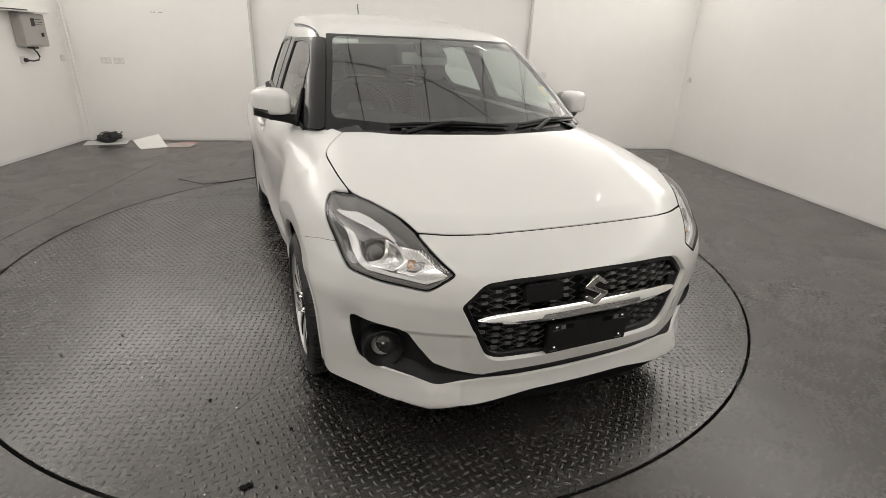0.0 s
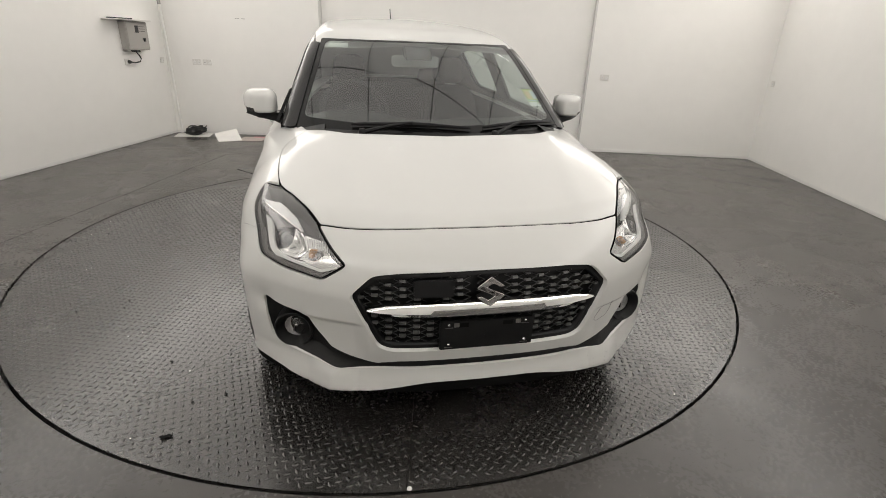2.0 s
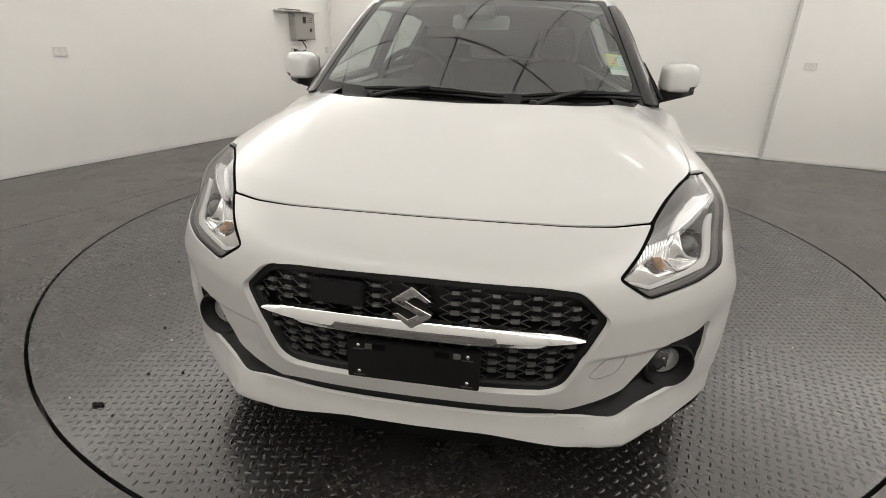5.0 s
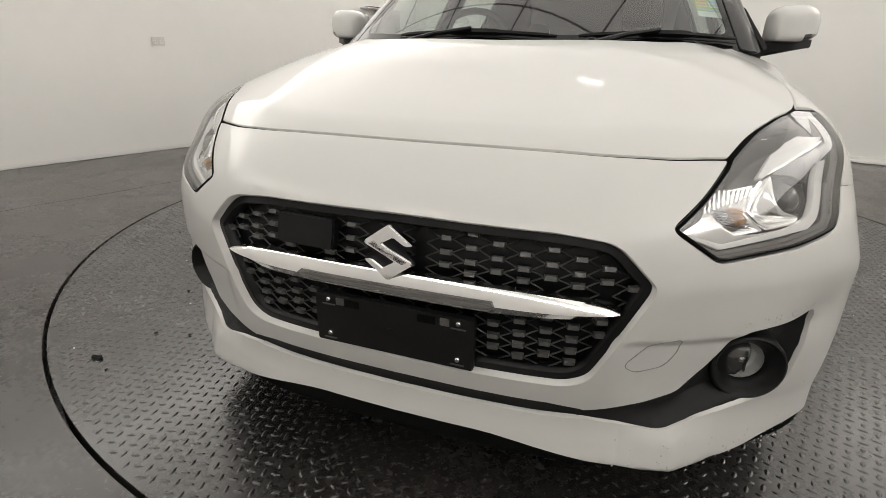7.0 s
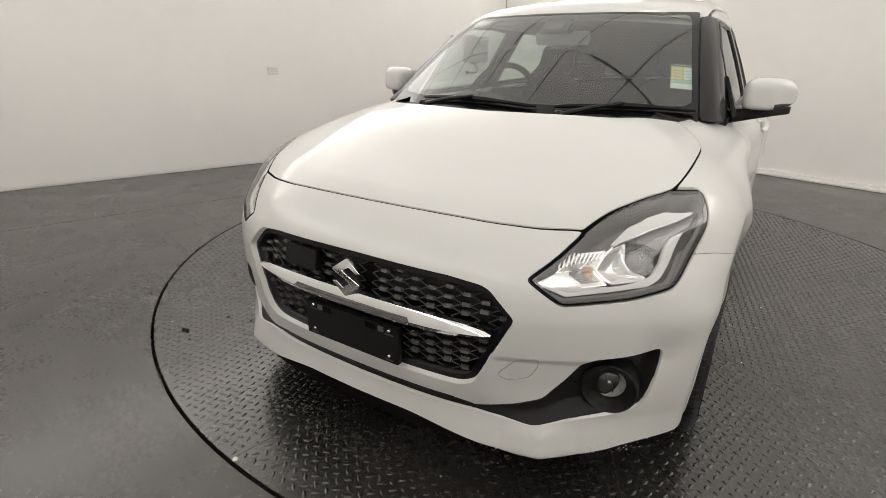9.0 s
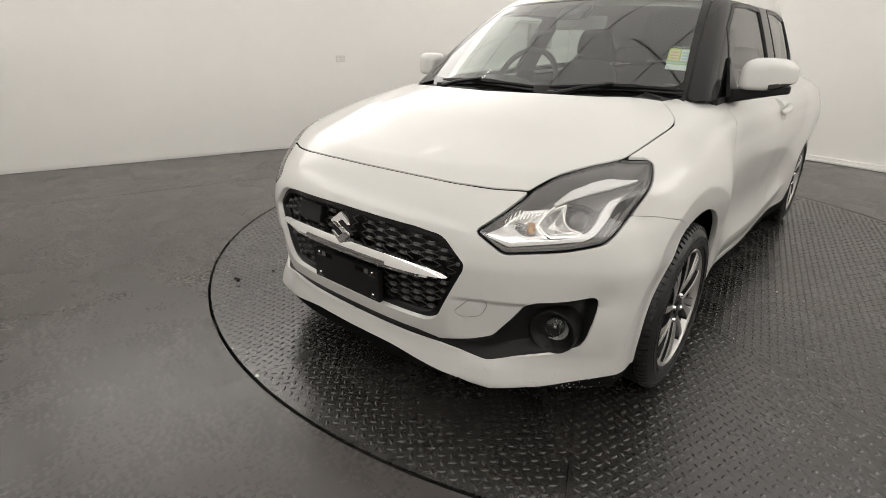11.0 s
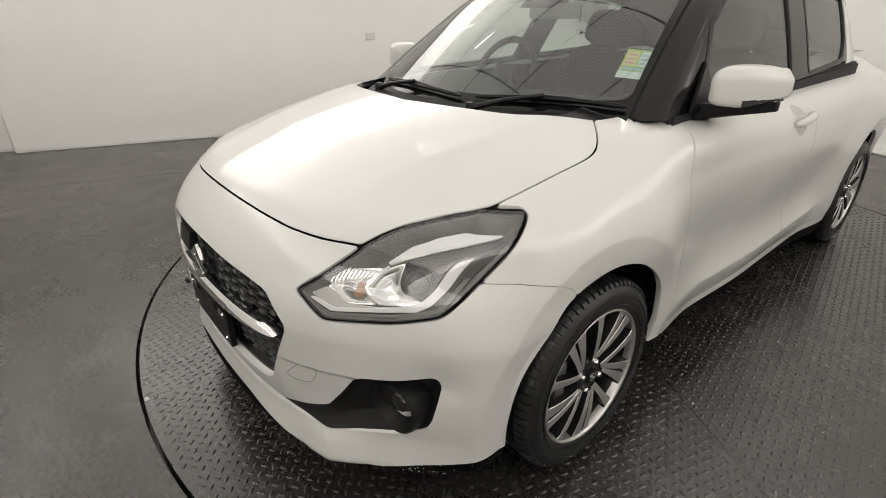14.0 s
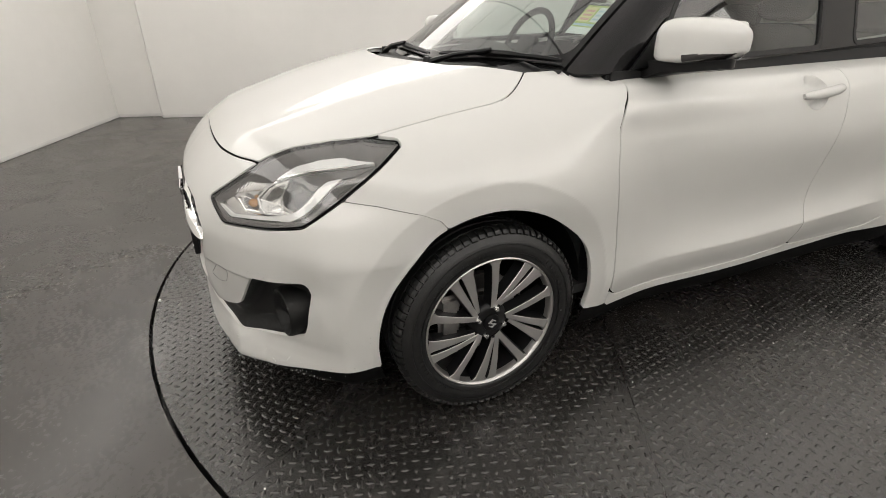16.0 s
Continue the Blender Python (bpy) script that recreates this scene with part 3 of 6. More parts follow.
def along(x, y):
    """Place along the outline of a point in plan."""
    return raster(RAST_S, np.atleast_1d(np.array(x, float)), np.atleast_1d(np.array(y, float)))


HUB_Z, WHEELBASE = 0.300, 2.450


def body_inset(y, z):
    """How far the flank stands inside the outline, from the nose round the wing to the doors."""
    nose = spline(z, [0.12, 0.165, 0.185, 0.200, 0.235, 0.270, 0.295, 0.32, 0.36, 0.45, 0.56, 0.61, 0.65, 0.70, 0.775, 0.86, 1.0],
                  [0.20, 0.064, 0.024, 0.008, 0.015, 0.024, 0.027, 0.022, 0.014, 0.002, -0.001, 0.007, 0.020, 0.050, 0.116, 0.22, 0.5])
    wing = spline(z, [0.12, 0.17, 0.25, 0.40, 0.62, 0.70, 0.76, 0.82, 0.86, 0.91, 0.96, 1.1],
                  [0.14, 0.05, 0.025, 0.012, 0.0, 0.016, 0.041, 0.072, 0.098, 0.152, 0.26, 0.6])
    side = spline(z, [0.12, 0.17, 0.20, 0.25, 0.34, 0.50, 0.60, 0.70, 0.76, 0.82, 0.87, 0.91, 0.94, 0.98, 1.1],
                  [0.12, 0.05, 0.040, 0.034, 0.018, 0.014, 0.006, 0.001, 0.003, 0.013, 0.026, 0.052, 0.098, 0.14, 0.28])
    # behind the wheel the flank steps in, and the doors are scooped down to a sharp shoulder above the sill
    side = side + 0.030 * step01(0.16, 0.42, y) * (1 - step01(0.50, 1.15, y)) * step01(0.93, 0.78, z)
    crest = 0.785 - 0.05 * step01(0.4, 1.45, y)
    ridge = 0.350 + 0.022 * (y - 0.5)
    u = np.clip((z - ridge) / (crest - ridge), 0, 1)
    scoop = 0.022 * 6.75 * u * (1 - u) ** 2
    shoulder = -0.004 * np.exp(-((z - ridge) / 0.06) ** 2) + 0.12 * np.clip(ridge - z, 0, 0.09)
    side = side + (scoop + shoulder) * step01(0.36, 0.80, y) * (1 - step01(1.66, 1.92, y))
    a = step01(-0.62, -0.28, y)
    b = step01(0.05, 0.50, y)
    return nose * (1 - a) + a * (wing * (1 - b) + side * b)


def arch_swell(y, z):
    """The wing swells round each wheel and falls back in towards the opening."""
    o = 0
    for yc, k in ((0.0, 0.020), (WHEELBASE, 0.022)):
        r = np.hypot(y - yc, z - HUB_Z)
        o = o + k * np.clip((r - 0.345) / 0.075, 0, 1) * (1 - step01(0.425, 0.70, r))
    return o


def hood_top(x, y):
    x = np.abs(x)
    c = spline(y, [-0.80, -0.70, -0.632, -0.55, -0.40, -0.20, 0.0, 0.12, 0.5, 3.2],
               [0.64, 0.732, 0.780, 0.811, 0.860, 0.919, 0.964, 0.983, 1.018, 1.05])
    k = 0.072 * (np.minimum(x, 0.70) / 0.70) ** 3.4 + 0.18 * np.maximum(x - 0.70, 0)
    crease = 0.006 * np.exp(-((x - (0.40 + 0.10 * step01(-0.6, 0.1, y))) / 0.05) ** 2)
    return c - k + crease * 0.6


def body(p):
    x, y, z = p[:, 0], p[:, 1], p[:, 2]
    flank = raster(RAST_D, x, y) + body_inset(y, z) - arch_swell(y, z)
    s = raster(RAST_S, x, y)
    # the chin folds at its corners, and the cheek tucks in under a crease beside the grille
    flank = flank - 0.020 * np.clip(1 - np.abs(s - 0.545) / 0.10, 0, 1) * step01(0.30, 0.25, z)
    flank = flank + 0.011 * step01(0.478, 0.458, z) * step01(0.30, 0.40, z) * step01(0.40, 0.46, s) * step01(0.87, 0.80, s)
    # it flares out to the front edge of the wheel opening
    flank = flank - step01(-0.54, -0.37, y) * step01(0.02, -0.12, y) * (0.020 * step01(0.64, 0.54, z) + 0.016 * step01(0.54, 0.30, z))
    # it tucks in behind the lamp and round the outer end of the fog surround
    flank = flank + 0.014 * np.exp(-((y + 0.37) / 0.12) ** 2 - ((z - 0.705) / 0.055) ** 2) + 0.016 * np.exp(-((s - 0.83) / 0.055) ** 2 - ((z - 0.475) / 0.05) ** 2)
    top = (z - hood_top(x, y)) * 0.9
    r = 0.05 + 0.05 * step01(-0.4, 0.0, y)
    return smax(flank, top, r)


def roof_z(x, y):
    c = spline(y, [0.5, 0.66, 0.78, 0.95, 1.2, 1.6, 2.0, 2.34, 2.7, 3.0, 3.3], [1.23, 1.305, 1.352, 1.400, 1.438, 1.470, 1.484, 1.482, 1.455, 1.415, 1.36])
    return c - 0.034 * (np.abs(x) / 0.55) ** 2 - 0.02 * (np.abs(x) / 0.62) ** 6


def cabin(p):
    x, y, z = np.abs(p[:, 0]), p[:, 1], p[:, 2]
    u = np.clip((z - 0.955) / 0.40, -0.3, 1.3)
    side = x - (0.752 - 0.36 * (z - 0.955) - 0.16 * (z - 0.955) ** 2 - 0.055 * step01(1.5, 3.2, y) - 0.12 * step01(2.15, 3.05, y) - 0.02 * (1 - step01(0.4, 1.1, y)))
    screen = (0.115 + (z - 0.955) * 1.62 + 0.50 * x * x - 0.05 * u * (1 - u) - y) * 0.55
    top = z - roof_z(x, y)
    back = (y - (2.99 - 0.42 * (z - 0.98) - 0.25 * x * x)) * 0.9
    return smax(smax(smax(side, screen, 0.045), top, 0.06), back, 0.06)


def solve(fn, base, way, far, steps=34):
    """Along each ray from base (inside) the distance at which fn turns positive."""
    lo, hi = np.zeros(len(base)), np.full(len(base), float(far))
    for _ in range(steps):
        mid = (lo + hi) / 2
        out = fn(base + way * mid[:, None]) > 0
        hi = np.where(out, mid, hi)
        lo = np.where(out, lo, mid)
    return base + way * lo[:, None]


def normals_of(fn, p, e=0.003):
    g = np.stack([fn(p + np.eye(3)[k] * e) - fn(p - np.eye(3)[k] * e) for k in range(3)], 1)
    return g / (np.linalg.norm(g, axis=1)[:, None] + 1e-12)


def flank_sheet():
    s = np.concatenate([np.arange(0, 1.75, 0.0085), np.arange(1.75, 4.0, 0.02), np.linspace(4.0, PLAN_S[-1], 60)])
    a = np.radians(np.concatenate([np.linspace(-68, -20, 52), np.linspace(-19, 62, 96), np.linspace(63.5, 100, 28)]))
    px, py = np.interp(s, PLAN_S, PLAN[:, 0]), np.interp(s, PLAN_S, PLAN[:, 1])
    nx, ny = np.interp(s, PLAN_S, PLAN_N[:, 0]), np.interp(s, PLAN_S, PLAN_N[:, 1])
    nx[0] = 0
    sa, aa = np.repeat(np.arange(len(s)), len(a)), np.tile(a, len(s))
    base = np.stack([px[sa] - nx[sa] * 0.26, py[sa] - ny[sa] * 0.26, np.full(len(sa), 0.52)], 1)
    way = np.stack([nx[sa] * np.cos(aa), ny[sa] * np.cos(aa), np.sin(aa)], 1)
    v = solve(body, base, way, 0.75)
    return Sheet(v, normals_of(body, v), np.stack([s[sa], v[:, 2]], 1), grid_faces(len(s), len(a)))


def hood_sheet():
    x, y = np.linspace(-0.80, 0.80, 161), np.linspace(-0.74, 0.24, 110)
    q = np.stack(np.meshgrid(x, y, indexing="ij"), -1).reshape(-1, 2)
    base = np.column_stack([q, np.full(len(q), 0.45)])
    v = solve(body, base, np.tile([0, 0, 1.0], (len(q), 1)), 0.8)
    return Sheet(v, normals_of(body, v), v[:, :2].copy(), grid_faces(len(x), len(y)))


def screen_sheet():
    x, z = np.linspace(-0.72, 0.72, 121), np.linspace(0.93, 1.40, 64)
    q = np.stack(np.meshgrid(x, z, indexing="ij"), -1).reshape(-1, 2)
    base = np.column_stack([q[:, 0], np.full(len(q), 1.25), q[:, 1]])
    v = solve(cabin, base, np.tile([0, -1.0, 0], (len(q), 1)), 1.4)
    return Sheet(v, normals_of(cabin, v), v[:, [0, 2]].copy(), grid_faces(len(x), len(z)))


def roof_sheet():
    x, y = np.linspace(-0.66, 0.66, 91), np.linspace(0.55, 3.05, 150)
    q = np.stack(np.meshgrid(x, y, indexing="ij"), -1).reshape(-1, 2)
    base = np.column_stack([q, np.full(len(q), 1.02)])
    v = solve(cabin, base, np.tile([0, 0, 1.0], (len(q), 1)), 0.7)
    return Sheet(v, normals_of(cabin, v), v[:, :2].copy(), grid_faces(len(x), len(y)))


def cabin_side_sheet():
    y, z = np.linspace(0.10, 3.05, 236), np.linspace(0.90, 1.47, 76)
    q = np.stack(np.meshgrid(y, z, indexing="ij"), -1).reshape(-1, 2)
    base = np.column_stack([np.zeros(len(q)), q])
    v = solve(cabin, base, np.tile([1.0, 0, 0], (len(q), 1)), 1.0)
    return Sheet(v, normals_of(cabin, v), v[:, 1:].copy(), grid_faces(len(y), len(z)))


def tail_sheet():
    x, z = np.linspace(-0.70, 0.70, 60), np.linspace(0.90, 1.46, 30)
    q = np.stack(np.meshgrid(x, z, indexing="ij"), -1).reshape(-1, 2)
    base = np.column_stack([q[:, 0], np.full(len(q), 1.6), q[:, 1]])
    v = solve(cabin, base, np.tile([0, 1.0, 0], (len(q), 1)), 1.8)
    return Sheet(v, normals_of(cabin, v), v[:, [0, 2]].copy(), [f[::-1] for f in grid_faces(len(x), len(z))])


def sz(points):
    """An outline given by points in plan and height, as places along the flank and heights."""
    return [(float(along(x, y)[0]), z) for x, y, z in points]


def mirrored(poly):
    p = np.array(poly, float)
    q = np.vstack([p, p[::-1] * np.array([-1, 1])])
    return q[np.linalg.norm(q - np.roll(q, 1, 0), axis=1) > 1e-6]


# outlines of the panels, left half
HOOD_SIDE = curve_pts([(0, -0.630), (0.13, -0.628), (0.25, -0.622), (0.36, -0.608), (0.45, -0.580), (0.541, -0.534)], 0.03)
HOOD_EDGE = curve_pts([(0.541, -0.534), (0.595, -0.435), (0.640, -0.350), (0.683, -0.272), (0.698, -0.17), (0.703, -0.05), (0.702, 0.060), (0.688, 0.120), (0.652, 0.172), (0.600, 0.225)], 0.03)
HOOD_BACK = curve_pts([(0.600, 0.225), (0.565, 0.190), (0.44, 0.075), (0.25, 0.020), (0, -0.006)], 0.04)
HOOD = mirrored(np.vstack([HOOD_SIDE, HOOD_EDGE[1:], HOOD_BACK[1:]]))
HEAD = rounded([(0.482, 0.667), (0.565, 0.613), (0.73, 0.626), (0.836, 0.643), (0.930, 0.701), (1.048, 0.785), (1.094, 0.819), (1.088, 0.829), (1.000, 0.834), (0.90, 0.862), (0.80, 0.885), (0.65, 0.80), (0.633, 0.762)], 0.014)
GRILLE = rounded(mirrored([(0.0, 0.660), (0.29, 0.656), (0.385, 0.645), (0.452, 0.578), (0.452, 0.560), (0.368, 0.385), (0.33, 0.368), (0.0, 0.366)]), 0.026)
FOG = rounded([(0.365, 0.312), (0.365, 0.293), (0.45, 0.283), (0.522, 0.274), (0.65, 0.293), (0.75, 0.312), (0.80, 0.332), (0.813, 0.359), (0.838, 0.464), (0.832, 0.486), (0.817, 0.494), (0.651, 0.479),
               (0.628, 0.462), (0.59, 0.41), (0.545, 0.357), (0.48, 0.335), (0.39, 0.316)], 0.012)
SLOT = mirrored([(0.0, 0.326), (0.30, 0.324), (0.362, 0.316), (0.362, 0.290), (0.0, 0.290)])
TOW = rounded([(0.427, 0.422), (0.478, 0.470), (0.523, 0.479), (0.527, 0.452), (0.506, 0.417), (0.453, 0.403)], 0.014)
SEAM = sz([(0.775, -0.376, 0.704), (0.80, -0.30, 0.693), (0.83, -0.2, 0.668), (0.845, -0.155, 0.645), (0.853, -0.11, 0.59)])
DOOR_CUT = [(1.41, 1.0), (1.412, 0.90), (1.395, 0.82), (1.385, 0.72), (1.375, 0.62), (1.372, 0.52), (1.366, 0.44), (1.368, 0.36), (1.345, 0.268)]
DOOR_F = rounded([(0.470, 0.985), (0.466, 0.920), (0.424, 0.872), (0.406, 0.815), (0.402, 0.70), (0.424, 0.56), (0.441, 0.47), (0.450, 0.38), (0.452, 0.32), (0.462, 0.272), (0.50, 0.256), (0.9, 0.254), *DOOR_CUT[::-1]], 0.03)
DOOR_R = rounded([*DOOR_CUT, (1.70, 0.256), (1.84, 0.268), (1.96, 0.33), (2.06, 0.48), (2.16, 0.62), (2.34, 0.72), (2.42, 0.84),
                  (2.42, 1.02)], 0.03)


COWL = np.vstack([[(0, -0.006)], HOOD_BACK[::-1][1:], [(0.612, 0.26), (0.635, 0.34), (0.655, 0.42), (0.690, 0.50), (0.742, 0.56), (0.742, 0.7), (0, 0.7)]])


def belt(y):
    return spline(y, [0.2, 0.45, 0.8, 1.45, 2.2, 2.8], [0.944, 0.948, 0.957, 0.982, 1.012, 1.04])


def bowl_normals(sh):
    """Normals of a sheet from its own faces."""
    n = np.zeros_like(sh.v)
    for f in sh.f:
        q = np.cross(sh.v[f[1]] - sh.v[f[0]], sh.v[f[2]] - sh.v[f[0]])
        for i in f:
            n[i] += q
    return n / (np.linalg.norm(n, axis=1)[:, None] + 1e-15)


def build_body():
    full = flank_sheet()
    s, z = full.uv[:, 0], full.uv[:, 1]
    x, y = full.v[:, 0], full.v[:, 1]
    hood_in = inside(full.v[:, :2], HOOD)
    hood_in = np.where(z > 0.70, hood_in, -1)
    head_in = np.minimum(inside(full.uv, HEAD), -hood_in)
    grille_in = np.where(y < -0.3, inside(full.v[:, [0, 2]], GRILLE), -1)
    slot_in = np.where(y < -0.3, inside(full.v[:, [0, 2]], SLOT), -1)
    fog_in = inside(full.uv, FOG)
    yz = full.v[:, 1:]
    arch = np.minimum(np.hypot(y, z - HUB_Z) - 0.346 - 0.022 * step01(0.14, 0.33, y) * step01(0.62, 0.44, z) + 0.017 * step01(-0.16, -0.27, y), np.hypot(y - WHEELBASE, z - HUB_Z) - 0.350)
    sx = np.array(SEAM)[:, 0]
    bump_poly = [(-0.5, 0.10), (-0.5, 1.0), (sx[0] - 0.02, 1.0), *SEAM, (sx[-1] + 0.05, 0.5), (sx[-1] + 0.05, 0.10)]
    bump_in = inside(full.uv, bump_poly)
    door_f, door_r = inside(yz, DOOR_F), inside(yz, DOOR_R)
    below = belt(y) - z
    g = 0.0030

    def panel(*fields):
        return full.cut(np.minimum.reduce([f - g for f in fields]))

    wing_side = -bump_in
    bumper = panel(bump_in + 0.0020, -hood_in, -head_in, -grille_in + g, -slot_in + g, -fog_in + g, arch + g, z - 0.234 + 0.041 * step01(0.15, 0.52, np.abs(x)) - 0.040 * step01(0.57, 0.82, np.abs(x)))
    bumper.joined(bumper.flipped()).make("front_bumper", PAINT, CAR, rim=0.03)
    ahead = inside(yz, [(-1, 0.1), (0.452, 0.1), (0.452, 0.32), (0.450, 0.38), (0.441, 0.47), (0.424, 0.56), (0.402, 0.70), (0.406, 0.815), (0.424, 0.872), (0.466, 0.920), (0.470, 1.1), (-1, 1.1)])
    cup = (0.062 - np.hypot(y - 1.225, (z - 0.856) * 1.15))
    cup = np.where(x > 0.5, cup, -1)
    cowl_in = inside(full.v[:, :2], COWL)
    fender = panel(wing_side + 0.0020, -hood_in, -head_in, arch + g, ahead, below + 0.02, -cowl_in, np.where(y > 0.1, z - 0.230, 1))
    rear = full.cut(np.minimum.reduce([wing_side - g, -ahead - g, -door_f - g, -door_r - g, arch, below + 0.08 * step01(2.08, 2.30, y), z - 0.220 - 0.016 * np.clip(y - 0.34, 0, 1.6)]))
    for side in (1, -1):
        flip = (lambda q: q) if side > 0 else (lambda q: q.flipped())
        flip(fender).make("front_wing", PAINT, CAR, rim=0.02)
        flip(panel(door_f, below + g, -cup + g)).make("front_door", PAINT, CAR, rim=0.02)
        flip(panel(door_r, below + g, arch + g)).make("rear_door", PAINT, CAR, rim=0.02)
        hollow = full.cut(cup)
        k = 0.062 - np.hypot(hollow.v[:, 1] - 1.225, (hollow.v[:, 2] - 0.856) * 1.15)
        hollow = hollow.lifted(-0.022 * step01(0, 0.016, k))
        flip(Sheet(hollow.v, bowl_normals(hollow), hollow.uv, hollow.f)).make("handle_cup", PAINT, CAR, "hollow behind the door handle")
        flip(rear).make("rear_quarter", PAINT, CAR, rim=0.02)
    for side in (1, -1):
        ends = full.cut(np.minimum.reduce([cowl_in + 0.004, z - 0.9, 0.55 - y])).lifted(-0.006)
        (ends if side > 0 else ends.flipped()).make("cowl_end", SATIN, CAR, "black scuttle end")
    # dark inner skin behind the joints
    skin = full.cut(np.minimum.reduce([-head_in - 0.012, -grille_in - 0.01, -fog_in - 0.02, -slot_in - 0.004, arch - 0.004, below - 0.003, -cup - 0.002, -hood_in + 0.03])).lifted(-0.0065)
    skin.joined(skin.flipped()).make("inner_skin", GAP, CAR)
    hs = hood_sheet()
    hi = inside(hs.v[:, :2], HOOD)
    hs.cut(hi - g).make("bonnet", PAINT, CAR, rim=0.02)
    hs.cut(hi + 0.006).lifted(-0.0065).make("bonnet_liner", GAP, CAR)
    return full, dict(head=head_in, grille=grille_in, fog=fog_in, slot=slot_in)


FLANK, FIELD = build_body()


def build_cabin():
    sc = screen_sheet()
    x, z = np.abs(sc.v[:, 0]), sc.v[:, 2]
    edge = 0.655 - 0.32 * (z - 0.95)
    out = np.minimum(edge - x, 1.340 - z - 0.0 * x)
    out = np.minimum(out, z - 0.935)
    inner = rounded(mirrored([(0.0, 0.982), (0.40, 0.982), (0.622, 0.992), (0.505, 1.324), (0.0, 1.331)]), 0.03)
    pane = inside(sc.v[:, [0, 2]], inner)
    sc.cut(np.minimum(pane, out)).make("windscreen", GLASS, CAR, "tinted laminated windscreen")
    sc.cut(np.minimum(-pane, out - 0.004)).lifted(0.001).make("windscreen_frit", FRIT, CAR, "black ceramic border")
    sc.cut(np.minimum.reduce([-pane - 0.004, edge + 0.016 - x, 1.352 - z, z - 0.932])).lifted(-0.007).make("screen_seal", SATIN, CAR, "black rubber seal round the windscreen")
    # side: pillars, windows, roof rail
    sd = cabin_side_sheet()
    y, zz = sd.v[:, 1], sd.v[:, 2]
    held = -cabin(np.column_stack([np.zeros(len(y)), y, zz])) - 0.012
    low = np.minimum(zz - belt(y) - 0.001 + 0.06 * step01(2.10, 2.24, y), held)
    rail = zz - spline(y, [0.5, 0.80, 0.95, 1.2, 1.6, 2.0, 2.4, 2.7, 3.0], [1.40, 1.335, 1.316, 1.315, 1.317, 1.314, 1.296, 1.25, 1.20])
    glassedge = np.abs(sd.v[:, 0]) - (0.659 - 0.32 * (zz - 0.95))
    ahead = np.maximum(glassedge, y - 0.95)
    win_f = rounded([(0.60, 0.975), (1.335, 0.995), (1.425, 1.292), (1.20, 1.300), (0.93, 1.290), (0.755, 1.19)], 0.018)
    win_r = rounded([(1.545, 1.003), (2.06, 1.025), (2.15, 1.10), (2.225, 1.275), (1.95, 1.303), (1.635, 1.302)], 0.018)
    wf, wr = inside(sd.v[:, 1:], win_f), inside(sd.v[:, 1:], win_r)
    quarter = np.minimum(y - 2.155 - 0.56 * (zz - 1.025), 1)
    shell = np.minimum.reduce([low, ahead, 2.86 - y, np.abs(sd.v[:, 0]) - 0.46])
    pillar = sd.cut(np.minimum.reduce([shell, -wf, -wr, -rail - 0.002, -np.maximum(quarter, -1)]))
    railp = sd.cut(np.minimum.reduce([shell, rail, y - 0.78, 0.66 - np.abs(sd.v[:, 0]), np.abs(sd.v[:, 0]) - 0.572 + 0.10 * step01(1.6, 2.6, y) + 0.10 * step01(2.15, 3.05, y)]))
    cp = sd.cut(np.minimum.reduce([shell, quarter, -rail]))
    win = [("front_door_window", sd.cut(np.minimum(wf + 0.003, low)).lifted(-0.006)), ("rear_door_window", sd.cut(np.minimum(wr + 0.003, low)).lifted(-0.006))]
    lining = sd.cut(np.minimum.reduce([shell, -wf - 0.006, -wr - 0.006, y - 0.45, -rail + 0.01])).lifted(-0.022)
    seal = sd.cut(np.minimum.reduce([shell, np.maximum(np.minimum(wf + 0.014, -wf), np.minimum(wr + 0.014, -wr))])).lifted(0.002)
    for side in (1, -1):
        flip = (lambda q: q) if side > 0 else (lambda q: q.flipped())
        flip(pillar).make("pillar_trim", GLOSS, CAR, "gloss black pillar cover", rim=0.012)
        flip(lining).make("pillar_lining", TRIM, CAR, "dark inner pillar trim")
        flip(seal).make("window_seal", SATIN, CAR, "matt black window seal", rim=0.004)
        flip(railp).make("roof_rail", PAINT, CAR, rim=0.012)
        flip(cp).make("rear_pillar", PAINT, CAR, rim=0.012)
        for name, w in win:
            flip(w).make(name, GLASS, CAR, "tinted side window")
    rf = roof_sheet()
    x, y = np.abs(rf.v[:, 0]), rf.v[:, 1]
    front = y - spline(x, [0, 0.3, 0.5, 0.62], [0.775, 0.80, 0.85, 0.90])
    roof_in = np.minimum.reduce([front, 0.560 - 0.02 * step01(1.2, 2.6, y) - x, 2.98 - y])
    rf.cut(roof_in).make("roof", PAINT, CAR, rim=0.012)
    rf.cut(np.minimum(front + 0.02, 0.60 - x)).lifted(-0.03).make("headlining", LINER, CAR, "pale grey headlining")
    gut = rf.cut(np.minimum.reduce([front, x - 0.561 + 0.02 * step01(1.2, 2.6, y), 0.578 - 0.02 * step01(1.2, 2.6, y) - x, 2.98 - y])).lifted(-0.006)
    for side in (1, -1):
        gut.cut(gut.v[:, 0] * side).make("roof_channel", SATIN, CAR, "black roof channel")
    tl = tail_sheet()
    rw = rounded(mirrored([(0, 1.055), (0.485, 1.06), (0.45, 1.30), (0, 1.325)]), 0.05)
    q = inside(tl.v[:, [0, 2]], rw)
    held = -cabin(np.column_stack([tl.v[:, 0], np.full(len(tl.v), 1.9), tl.v[:, 2]])) - 0.01
